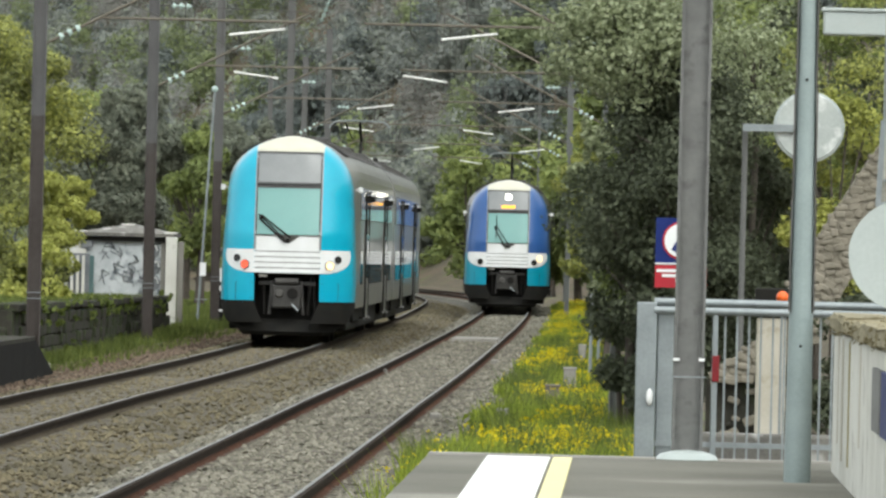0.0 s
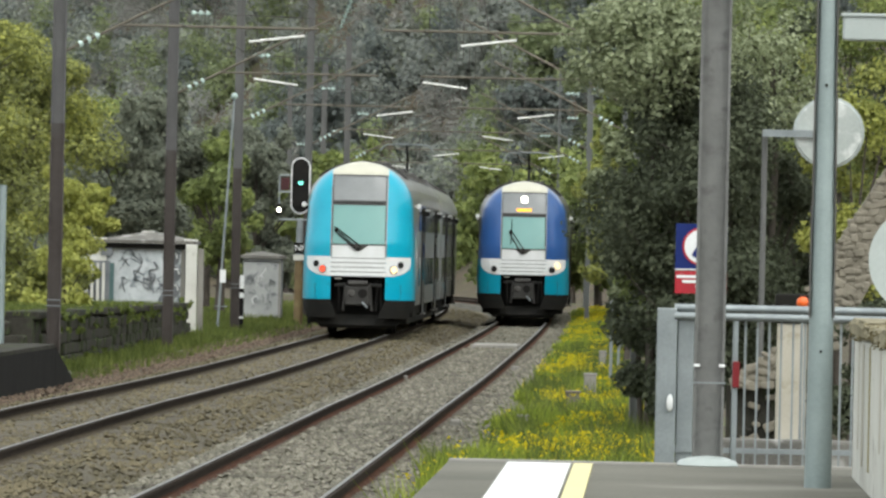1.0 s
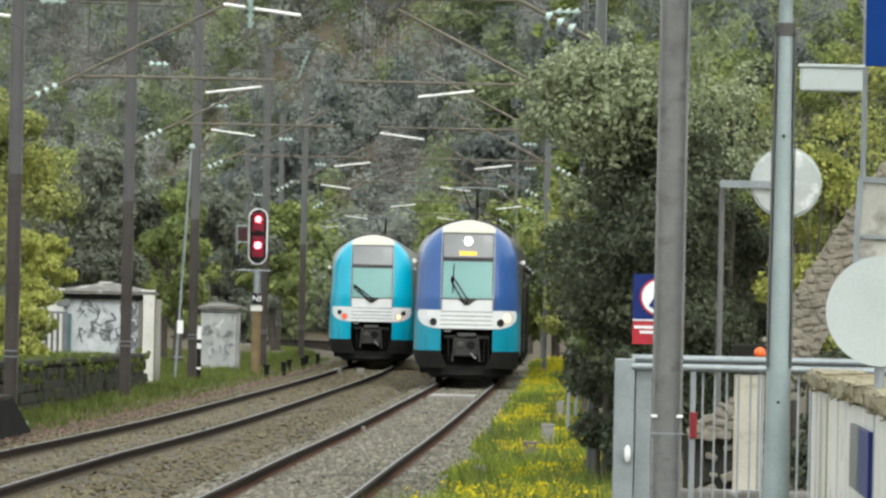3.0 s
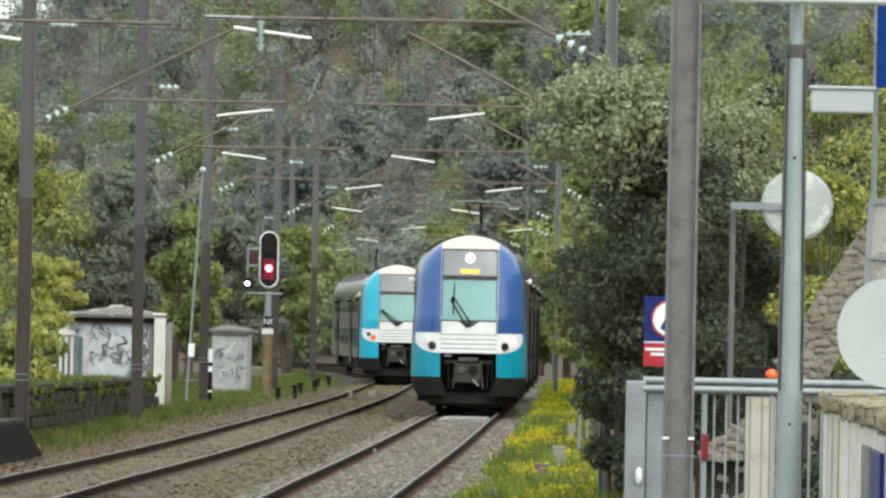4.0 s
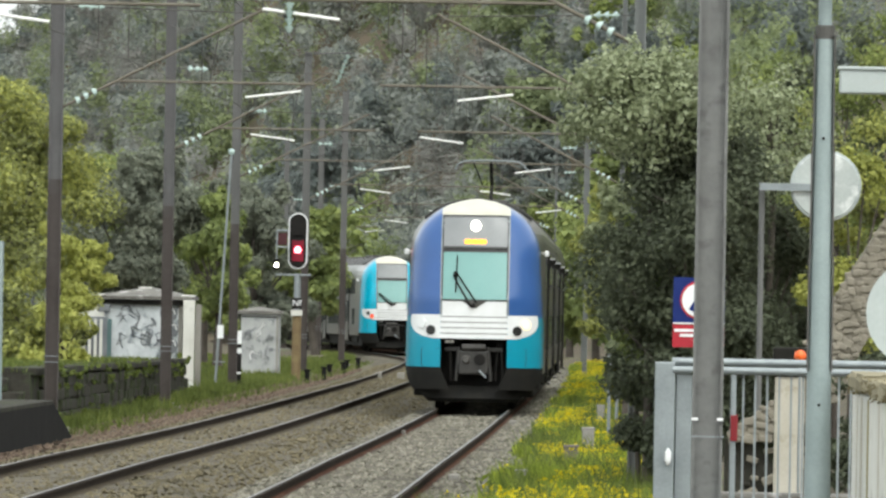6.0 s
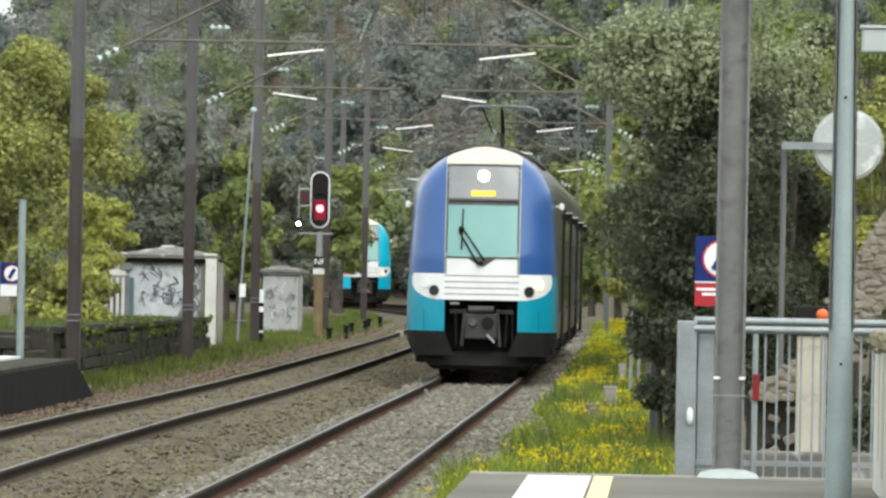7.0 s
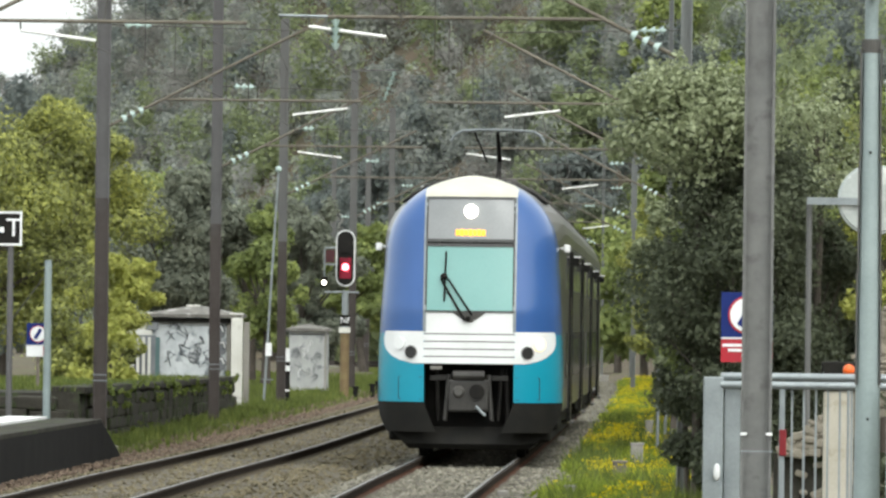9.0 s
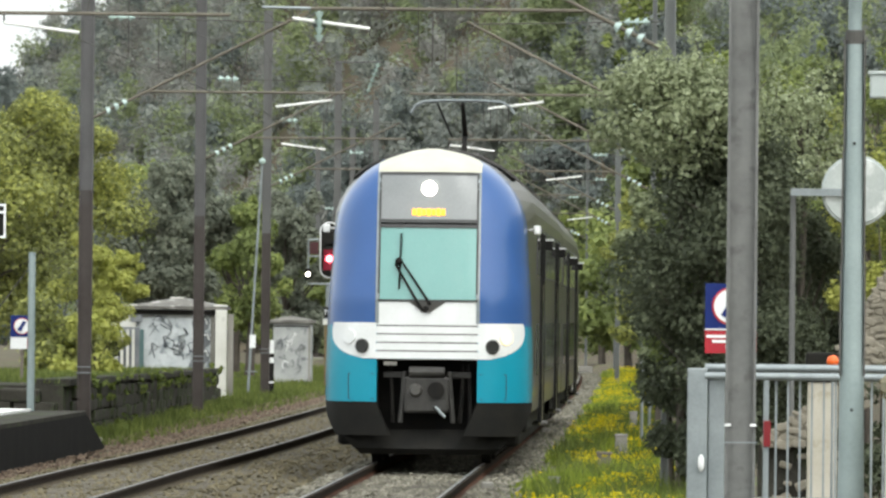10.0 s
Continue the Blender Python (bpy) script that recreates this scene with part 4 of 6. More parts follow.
def warning_sign(x, y, z, w, h, top, base_z, flip=False):
    """Blue pictogram panel over a red one, on a post."""
    root = thing("warning_sign", "blue and red no-crossing sign on a post", "sign", pose(x, y, base_z), group="warning signs")
    zz = z - base_z
    part("post", rod(B(), (0, 0.05, 0), (0, 0.05, zz + h), 0.03), WOOD if flip else GALV, root)
    part("blue_panel", box(B(), (0, 0, zz + h * 0.68), (w, 0.02, h * 0.64)), SIGN_BLUE, root, "dark blue panel")
    part("pictogram_ring", rod(B(), (0, -0.01, zz + h * 0.68), (0, -0.018, zz + h * 0.68), w * 0.37, seg=28), SIGN_RED, root, "red ring")
    part("pictogram", rod(B(), (0, -0.018, zz + h * 0.68), (0, -0.024, zz + h * 0.68), w * 0.33, seg=28), WHITE, root, "white disc")
    part("slash", box(B(), (0, -0.027, zz + h * 0.68), (w * 0.16, 0.006, w * 0.5), turn=pose(0, 0, 0, 0, 30, 0)), SIGN_BLUE, root)
    part("gap_band", box(B(), (0, -0.011, zz + h * 0.35), (w, 0.006, h * 0.02)), WHITE, root)
    part("lower_panel", box(B(), (0, 0, zz + h * 0.17), (w, 0.02, h * 0.32)), WHITE if flip else SIGN_RED, root)
    if flip:
        part("red_corner", box(B(), (w * 0.36, -0.011, zz + h * 0.18), (w * 0.27, 0.006, h * 0.28)), SIGN_RED, root)
    bars = B()
    for k, (a, b) in enumerate(((-0.22, 0.5), (-0.05, 0.62), (0.1, 0.4))):
        if not flip:
            box(bars, (a * w, -0.013, zz + h * (0.25 - 0.07 * k)), (w * b, 0.006, h * 0.04))
    if not flip:
        part("text_bar", bars, WHITE, root)
    else:
        bars.free()


warning_sign(0.42, 57.8, 1.75, 0.44, 0.6, 0, -0.3)
warning_sign(-11.49, 118.0, 1.37, 0.4, 0.59, 0, -0.1, True)


def round_mirror():
    root = thing("traffic_mirror", "round off-white traffic mirror seen from behind on a grey bracket", "mirror", pose(1.2, 75.0, 0.2))
    part("post", rod(B(), (0.02, 0.05, -0.6), (0.02, 0.05, 3.3), 0.032), MAST_FAR, root)
    part("bracket", box(B(), (0.36, -0.09, 3.25), (0.74, 0.05, 0.08)), GALV, root, "grey steel bracket")
    b = B()
    rod(b, (0.72, -0.02, 3.27), (0.72, -0.06, 3.27), 0.385, 0.36, 40)
    part("back_plate", b, DISC_STAINED, root, smooth=False)
    r = B()
    for i in range(40):
        a, c = 2 * math.pi * i / 40, 2 * math.pi * (i + 1) / 40
        rod(r, (0.72 + 0.38 * math.cos(a), -0.03, 3.27 + 0.38 * math.sin(a)), (0.72 + 0.38 * math.cos(c), -0.03, 3.27 + 0.38 * math.sin(c)), 0.014, seg=6)
    part("rim", r, DISC_WHITE, root)


round_mirror()


def big_disc():
    root = thing("round_sign", "large round off-white sign disc seen from behind", "sign", pose(1.6, 40.0, 0.395))
    part("post", rod(B(), (0, 0.06, 0), (0, 0.06, 2.0), 0.03), GALV, root)
    part("disc", rod(B(), (0, 0.02, 1.68), (0, 0, 1.68), 0.325, 0.325, 48), DISC_WHITE, root)


big_disc()


def side_wall():
    """White rendered wall with a mossy coping beside the platform."""
    root = thing("boundary_wall", "dirty white rendered wall with a mossy stone coping", "wall", kind="structure")
    part("wall", box(B(), (1.75, 32.0, 0.6), (0.34, 41.0, 1.75), 0.01), PLASTER, root)
    rng = random.Random(3)
    for i in range(26):
        c = box(B(), (1.75, 52.0 - 0.8 - 1.6 * i, 1.55 + 0.01 * rng.random()), (0.44, 1.57, 0.13), 0.03)
        for v in c.verts:
            v.co += Vector((rng.uniform(-1, 1), rng.uniform(-1, 1), rng.uniform(-1, 1))) * 0.018
        part("coping_stone", c, MOSS_COPING, root)
    cl = [((1.55 + rng.uniform(-0.03, 0.4), rng.uniform(30, 52.3), 1.56 + rng.uniform(-0.08, 0.05)), (0.03, 0.07, 0.02), 12) for _ in range(420)]
    tagged(new("moss", leaf_mesh("moss", cl, 0.013, MOSS, 12, 2.2)), "dry brown moss fringing the wall coping", "moss", kind="stuff")
    for y, w, h, m in ((51.2, 0.2, 0.8, CREAM_WALL), (50.2, 0.35, 0.9, CREAM_WALL), (48.7, 0.3, 0.9, OLIVE_STREAK), (46.4, 0.2, 0.7, CREAM_WALL)):
        part("streak", box(B(), (1.579, y, 1.45 - h / 2), (0.006, w, h)), m, root, "dirty run-off streak")
    n = thing("notice_board", "small dark blue notice panel on the white wall", "notice board")
    part("board", box(B(), (1.56, 40.9, 1.16), (0.03, 1.5, 0.4), 0.005), SIGN_BLUE, n)
    part("edge", box(B(), (1.562, 42.6, 1.16), (0.03, 1.3, 0.4), 0.005), MAST_GREY, n)


side_wall()


def station_sign():
    root = thing("station_sign", "royal blue station name board with white letter", "sign", pose(2.45, 61.0, 0.0))
    part("post", rod(B(), (-0.155, 1.2, -0.3), (-0.155, 1.2, 5.2), 0.025), GALV, root)
    part("bracket", box(B(), (-0.15, 0.61, 4.75), (0.04, 1.2, 0.04)), GALV, root)
    part("post", rod(B(), (1.9, 0.05, -0.3), (1.9, 0.05, 5.2), 0.025), GALV, root)
    part("panel", box(B(), (0.95, 0, 4.75), (2.3, 0.04, 0.95), 0.01), SIGN_NAME, root)
    lettering("V", 0.42, pose(0.13, -0.03, 4.72, 90, 0, 0), WHITE, root, "letter")


station_sign()


def white_lamp_box():
    root = thing("sign_lamp", "white rectangular lamp housing fixed to the sign post", "lamp", pose(1.9, 61.05, 0.0))
    part("housing", box(B(), (0.05, 0, 4.15), (0.56, 0.2, 0.22), 0.02), DISC_WHITE, root)
    part("lid", box(B(), (0.05, 0, 4.27), (0.6, 0.24, 0.03), 0.008), DISC_WHITE, root)


white_lamp_box()


def board_back():
    root = thing("sign_board", "weathered white board in a grey metal frame", "sign", pose(2.42, 62.0, -0.3, 0, 2.5, 0))
    part("post", rod(B(), (-0.1, 0.06, 0), (-0.1, 0.06, 3.6), 0.03), GALV, root)
    part("post", rod(B(), (0.5, 0.06, 0), (0.5, 0.06, 3.6), 0.03), GALV, root)
    part("panel", box(B(), (0.2, 0, 3.2), (1.0, 0.03, 0.72)), BOARD, root)
    f = B()
    for x in (-0.31, 0.71):
        box(f, (x, -0.01, 3.2), (0.05, 0.06, 0.78))
    for z in (2.83, 3.57):
        box(f, (0.2, -0.012, z), (1.07, 0.06, 0.05))
    box(f, (0.2, -0.03, 3.05), (0.95, 0.03, 0.03))
    part("metal_frame", f, GALV, root)


board_back()


def stone_ramp():
    """Sloping rubble parapet behind the gate, and the crossing pillar."""
    root = thing("parapet", "pale rubble stone parapet sloping down behind the gate", "wall", kind="structure")
    rng = random.Random(5)
    top = [(0.84, 0.74), (0.86, 0.8), (1.36, 1.2), (1.88, 2.19), (2.37, 2.98), (2.9, 3.75), (4.2, 5.4)]
    low = [(0.84, 0.7), (0.88, 0.72), (1.36, 0.74), (1.9, 1.17), (2.5, 2.26), (3.0, 3.05), (4.3, 4.7)]
    core = B()
    rows = [[core.verts.new((x, y, z)) for x, z in pts] for y, pts in ((70.0, top), (70.0, low), (70.5, low), (70.5, top))]
    for k in range(4):
        a, b = rows[k], rows[(k + 1) % 4]
        for i in range(len(top) - 1):
            core.faces.new((a[i], a[i + 1], b[i + 1], b[i]))
    for i in (0, len(top) - 1):
        core.faces.new([r[i] for r in rows])
    bmesh.ops.recalc_face_normals(core, faces=core.faces)
    part("core", core, PALE_STONE, root)
    for i in range(1, len(top) - 2):
        (ax, az), (bx_, bz), (cx, cz), (dx, dz) = top[i], top[i + 1], low[i], low[i + 1]
        n = max(4, int(math.hypot(bx_ - ax, bz - az) / 0.1))
        for u in range(n):
            f = (u + 0.5) / n
            p, q = Vector((ax + (bx_ - ax) * f, 70.015, az + (bz - az) * f)), Vector((cx + (dx - cx) * f, 70.015, cz + (dz - cz) * f))
            m = max(3, int((p - q).length / 0.075))
            for v in range(m):
                c = p.lerp(q, (v + 0.5) / m)
                c += Vector((rng.uniform(-0.035, 0.035), 0.01 - 0.03 * rng.random(), rng.uniform(-0.025, 0.025)))
                part("stone", box(B(), c, (0.06 + 0.08 * rng.random(), 0.06, 0.045 + 0.045 * rng.random()), 0.016, pose(0, 0, 0, 0, rng.uniform(-25, 25), 0)), PALE_STONE, root)
    # dark stone colour paints in the shade below the parapet
    part("rubble_core", box(B(), (1.4, 70.35, 0.17), (1.2, 0.4, 1.16)), DARK_STONE, root, "rubble below the parapet, coloured dark for its shade")
    for i in range(40):
        c = Vector((rng.uniform(0.88, 1.95), 70.13 - 0.03 * rng.random(), rng.uniform(-0.35, 0.66)))
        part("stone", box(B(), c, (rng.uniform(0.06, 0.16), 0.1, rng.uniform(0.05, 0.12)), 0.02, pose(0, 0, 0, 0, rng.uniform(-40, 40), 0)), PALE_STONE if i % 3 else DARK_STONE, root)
    kerb = thing("kerb", "low mossy stone kerb behind the gate", "kerb", kind="structure")
    part("kerb_stone", box(B(), (2.0, 58.6, 0.340), (2.9, 0.3, 0.34), 0.03), ROOF_SLAB, kerb)
    p = thing("gate_pillar", "cream rendered pillar behind the gate", "pillar", pose(1.25, 60.0, -0.2))
    part("shaft", box(B(), (0, 0, 0.85), (0.26, 0.26, 1.7), 0.015), CREAM_WALL, p)
    part("cap", box(B(), (0, 0, 1.83), (0.3, 0.3, 0.26), 0.015), SKIRT, p, "dark cap box")
    o = thing("beacon", "orange ball beacon on a thin rod", "beacon", pose(1.32, 59.2, -0.2))
    part("rod", rod(B(), (0, 0, 0), (0, 0, 1.82), 0.012), GALV, o)
    part("ball", ball(B(), (0, 0, 1.89), 0.055), ORANGE, o, "orange ball", smooth=True)


stone_ramp()


def line_markers():
    for x, y, h, w, m, lab in ((-0.86, 99.0, 0.52, 0.18, CONCRETE, "pale concrete marker post in the grass"), (-1.05, 94.0, 0.36, 0.2, WOOD, "low wooden stake in the grass"), (-1.55, 84.0, 0.25, 0.14, CONCRETE, "pale concrete marker stone in the grass"), (-0.86, 124.0, 0.5, 0.14, CONCRETE, "pale concrete marker post in the grass")):
        r = thing("marker_post", lab, "marker", pose(x, y, -0.2), group="marker posts")
        part("post", box(B(), (0, 0, h / 2), (w, w, h), 0.015), m, r)
        part("cap", box(B(), (0, 0, h), (w * 1.1, w * 1.1, 0.04), 0.01), m, r)
    for x, y, h in ((-0.63, 110.0, 1.66), (-0.56, 122.0, 1.1)):
        r = thing("fence_post", "thin grey steel fence post", "post", pose(x, y, -0.2), group="fence posts")
        part("rod", rod(B(), (0, 0, 0), (0, 0, h), 0.028), GALV, r)
    for i in range(9):
        r = thing("fence_post", "dark weathered timber fence post beside the hedge", "post", pose(-0.33 - 0.01 * i, 102.0 + 5.0 * i, -0.2), group="timber fence posts")
        part("shaft", box(B(), (0, 0, 0.65), (0.12, 0.12, 1.3), 0.01), BARK, r)
    s = thing("crossing_slab", "pale concrete slab between the rails", "slab", pose(right_x(163.5), 163.5, -0.2 + grade(163.5)))
    part("plate", box(B(), (0, 0, 0.06), (1.1, 3.4, 0.14), 0.02), CONCRETE, s)
    for dx, dy in ((0.95, 118.0), (1.02, 86.0), (0.98, 131.0)):
        b = thing("track_box", "small pale trackside connection box on the rail", "box", pose(right_x(dy) + dx - 1.7 * (dy == 118.0), dy, -0.2 + grade(dy)), group="track boxes")
        part("body", box(B(), (0, 0, 0.07), (0.14, 0.3, 0.14), 0.02), CONCRETE, b)
    for k, (dx, y) in enumerate(((0.0, 212.0), (-0.72, 212.5))):
        b = thing("track_beacon", "pale trackside box between the rails", "box", pose(left_x(y) + dx, y, -0.2 + grade(y)), group="track boxes")
        part("body", box(B(), (0, 0, 0.12), (0.22, 0.3, 0.26), 0.03), CONCRETE, b)


line_markers()


# ---- left side ----
def platform_left():
    root = thing("platform_2", "black platform with a white edge on top", "platform", kind="structure")
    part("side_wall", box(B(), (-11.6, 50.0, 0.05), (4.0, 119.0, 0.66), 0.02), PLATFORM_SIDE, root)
    part("edge_slab", box(B(), (-10.0, 49.9, 0.4), (0.8, 119.0, 0.07), 0.01), DARK_STONE, root, "mossy dark edge slab")
    part("edge_band", box(B(), (-10.72, 49.5, 0.424), (0.62, 118.0, 0.1)), LINE_WHITE, root, "broad white edge line")
    r = B()
    v = [r.verts.new(p) for p in ((-9.6, 109.5, 0.38), (-9.6, 109.5, -0.3), (-9.6, 113.5, -0.3), (-13.6, 109.5, 0.38), (-13.6, 109.5, -0.3), (-13.6, 113.5, -0.3))]
    for f in ((0, 1, 2), (5, 4, 3), (0, 2, 5, 3), (1, 4, 5, 2), (0, 3, 4, 1)):
        r.faces.new([v[i] for i in f])
    bmesh.ops.recalc_face_normals(r, faces=r.faces)
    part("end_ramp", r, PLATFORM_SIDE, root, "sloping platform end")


platform_left()


def old_wall():
    root = thing("stone_wall", "low dark mossy stone retaining wall", "wall", kind="structure")
    rng = random.Random(8)
    blocks = [bpy.data.meshes.new("stone") for _ in range(6)]
    for me in blocks:
        bm = box(B(), (0, 0, 0), (0.42 + 0.12 * rng.random(), 0.62 + 0.2 * rng.random(), 0.2 + 0.03 * rng.random()), 0.03)
        bm.to_mesh(me)
        bm.free()
        me.materials.append(DARK_STONE)
    for j in range(4):
        for i in range(62):
            y = 116.0 + 0.74 * i + 0.3 * (j % 2)
            ob = new("stone", blocks[rng.randrange(6)])
            ob.parent = root
            ob.location = (-10.62 - 0.0145 * (y - 116) + 0.03 * rng.random(), y, -0.05 + 0.225 * j - 0.0014 * j * (y - 116))
            ob.rotation_euler = (radians(rng.uniform(-4, 4)), radians(rng.uniform(-3, 3)), radians(0.8 + rng.uniform(-4, 4)))
    core = B()
    v = [core.verts.new((x - 0.0145 * (y - 116), y, z - (0.0042 * (y - 116) if z > 0 else 0.0))) for y in (114.0, 162.0) for x, z in ((-10.43, -0.3), (-14.5, -0.3), (-14.5, 0.78), (-10.43, 0.78))]
    for f in ((0, 1, 2, 3), (7, 6, 5, 4), (0, 4, 5, 1), (1, 5, 6, 2), (2, 6, 7, 3), (3, 7, 4, 0)):
        core.faces.new([v[i] for i in f])
    bmesh.ops.recalc_face_normals(core, faces=core.faces)
    part("core", core, DARK_STONE, root)
    for j in range(4):
        for i in range(6):
            ob = new("stone", blocks[rng.randrange(6)])
            ob.parent = root
            ob.location = (-10.85 - 0.72 * i - 0.25 * (j % 2), 113.92, -0.05 + 0.225 * j)
            ob.rotation_euler = (radians(rng.uniform(-3, 3)), radians(rng.uniform(-3, 3)), radians(90 + rng.uniform(-4, 4)))
    for i in range(29):
        y = 115.0 + 1.65 * i
        part("coping_stone", box(B(), (-10.62 - 0.0145 * (y - 116), y, 0.83 - 0.0042 * (y - 116)), (0.6, 1.6, 0.1 + 0.05 * rng.random()), 0.025), DARK_STONE, root)


old_wall()


def stroke(pts, r, material, parent, label):
    """One unbroken sprayed line."""
    cu = bpy.data.curves.new("graffiti_stroke", "CURVE")
    cu.dimensions, cu.bevel_depth, cu.bevel_resolution = "3D", r, 0
    sp = cu.splines.new("POLY")
    sp.points.add(len(pts) - 1)
    for p, q in zip(sp.points, pts):
        p.co = (*q, 1)
    tmp = bpy.data.objects.new("tmp", cu)
    me = bpy.data.meshes.new_from_object(tmp)
    bpy.data.objects.remove(tmp)
    me.materials.clear()
    me.materials.append(material)
    ob = new("graffiti_stroke", me)
    ob.parent = parent
    return tagged(ob, label)


def graffiti_hut():
    root = thing("concrete_hut", "small white concrete hut covered in graffiti", "hut", pose(-12.4, 168.5, -0.1))
    part("body", box(B(), (-0.25, 0.9, 1.12), (1.9, 1.8, 2.24), 0.02), HUT_WHITE, root)
    part("side_wall", box(B(), (0.75, 0.9, 1.1), (0.1, 1.9, 2.2), 0.01), CONCRETE, root)
    roof = B()
    v = [roof.verts.new(p) for p in ((-1.4, -0.2, 2.2), (1.05, -0.2, 2.2), (1.05, 2.1, 2.2), (-1.4, 2.1, 2.2), (-1.4, -0.2, 2.28), (1.05, -0.2, 2.28), (1.05, 2.1, 2.28), (-1.4, 2.1, 2.28), (-0.1, 0.9, 2.52))]
    for f in ((3, 2, 1, 0), (0, 1, 5, 4), (1, 2, 6, 5), (2, 3, 7, 6), (3, 0, 4, 7), (4, 5, 8), (5, 6, 8), (6, 7, 8), (7, 4, 8)):
        roof.faces.new([v[i] for i in f])
    part("roof", roof, ROOF_SLAB, root, "low grey concrete roof")
    # dark strip stands in for the shade under the roof edge
    part("eave_shade", box(B(), (-0.2, -0.06, 2.13), (2.3, 0.1, 0.12)), SKIRT, root, "dark strip for the shade under the eaves")
    part("corner_post", box(B(), (0.98, -0.3, 1.1), (0.28, 0.2, 2.2), 0.015), PLASTER, root, "white concrete corner post")
    part("corner_post", box(B(), (1.2, -0.1, 1.05), (0.14, 0.2, 2.1), 0.015), CONCRETE, root)
    part("annex", box(B(), (-1.5, 0.4, 1.1), (0.7, 1.0, 2.1), 0.02), PLASTER, root)
    # added dark panel paints in the shade between the slats
    part("gate_shade", box(B(), (-1.52, -0.12, 0.95), (0.92, 0.02, 1.6)), INK, root, "dark panel for the shade behind the slats")
    part("door_strip", box(B(), (-1.02, -0.11, 1.0), (0.13, 0.03, 1.4)), OLD_TEAL, root, "faded teal door strip")
    part("graffiti_patch", box(B(), (-1.15, -0.105, 1.98), (0.3, 0.02, 0.2), 0.03), INK, root, "grey sprayed patch")
    for x, y in ((-1.3, -0.12), (-0.2, 0.8), (0.95, -0.12)):
        part("lichen", box(B(), (x, y, 2.3 if y < 0 else 2.49), (0.34, 0.2, 0.05), 0.02), PLASTER, root, "pale lichen on the roof")
    for i in range(6):
        part("fence_slat", box(B(), (-1.9 + 0.14 * i, -0.35, 0.95), (0.07, 0.04, 1.5), 0.008), PLASTER, root)
    rng = random.Random(11)
    for k in range(16):
        x, z = rng.uniform(-1.05, 0.55), rng.uniform(0.9, 1.95)
        turns = [rng.uniform(0, 6.28) for _ in range(7)]
        stroke([(x + 0.15 * math.cos(a), -0.014, z + 0.19 * math.sin(a)) for a in turns], 0.014, INK, root, "dark spray-painted stroke")
    for x, z in ((0.45, 1.85), (0.5, 1.45), (0.48, 1.05)):
        part("graffiti_patch", rod(B(), (x, -0.004, z), (x, -0.012, z), 0.21 + 0.03 * rng.random(), seg=9), INK, root, "grey sprayed patch")
        stroke([(x + 0.16 * math.cos(0.785 * i), -0.02, z + 0.15 * math.sin(1.18 * i)) for i in range(9)], 0.022, WHITE, root, "white spray-painted stroke")


graffiti_hut()


def relay_cabinet():
    root = thing("relay_cabinet", "weathered concrete relay cabinet with faded graffiti", "cabinet", pose(-11.65, 203.0, -0.1))
    part("body", box(B(), (0, 0.5, 0.92), (1.14, 1.0, 1.84), 0.02), GRAFFITI, root)
    roof = B()
    v = [roof.verts.new(p) for p in ((-0.65, -0.1, 1.84), (0.65, -0.1, 1.84), (0.65, 1.1, 1.84), (-0.65, 1.1, 1.84), (-0.65, -0.1, 1.92), (0.65, -0.1, 1.92), (0.65, 1.1, 1.92), (-0.65, 1.1, 1.92), (-0.05, 0.5, 2.06))]
    for f in ((3, 2, 1, 0), (0, 1, 5, 4), (1, 2, 6, 5), (2, 3, 7, 6), (3, 0, 4, 7), (4, 5, 8), (5, 6, 8), (6, 7, 8), (7, 4, 8)):
        roof.faces.new([v[i] for i in f])
    part("roof", roof, ROOF_SLAB, root)
    part("door_line", box(B(), (0.0, -0.005, 1.74), (1.1, 0.012, 0.03)), SKIRT, root)
    side = B()
    box(side, (0.52, -0.01, 0.9), (0.06, 0.02, 1.7))
    part("corner_strip", side, CONCRETE, root)
    rng = random.Random(14)
    for k in range(12):
        x, z = rng.uniform(-0.38, 0.3), rng.uniform(0.35, 1.55)
        turns = [rng.uniform(0, 6.28) for _ in range(6)]
        stroke([(x + 0.12 * math.cos(a), -0.006, z + 0.16 * math.sin(a)) for a in turns], 0.013, (INK, WHITE, INK)[k % 3], root, "sprayed stroke")


relay_cabinet()


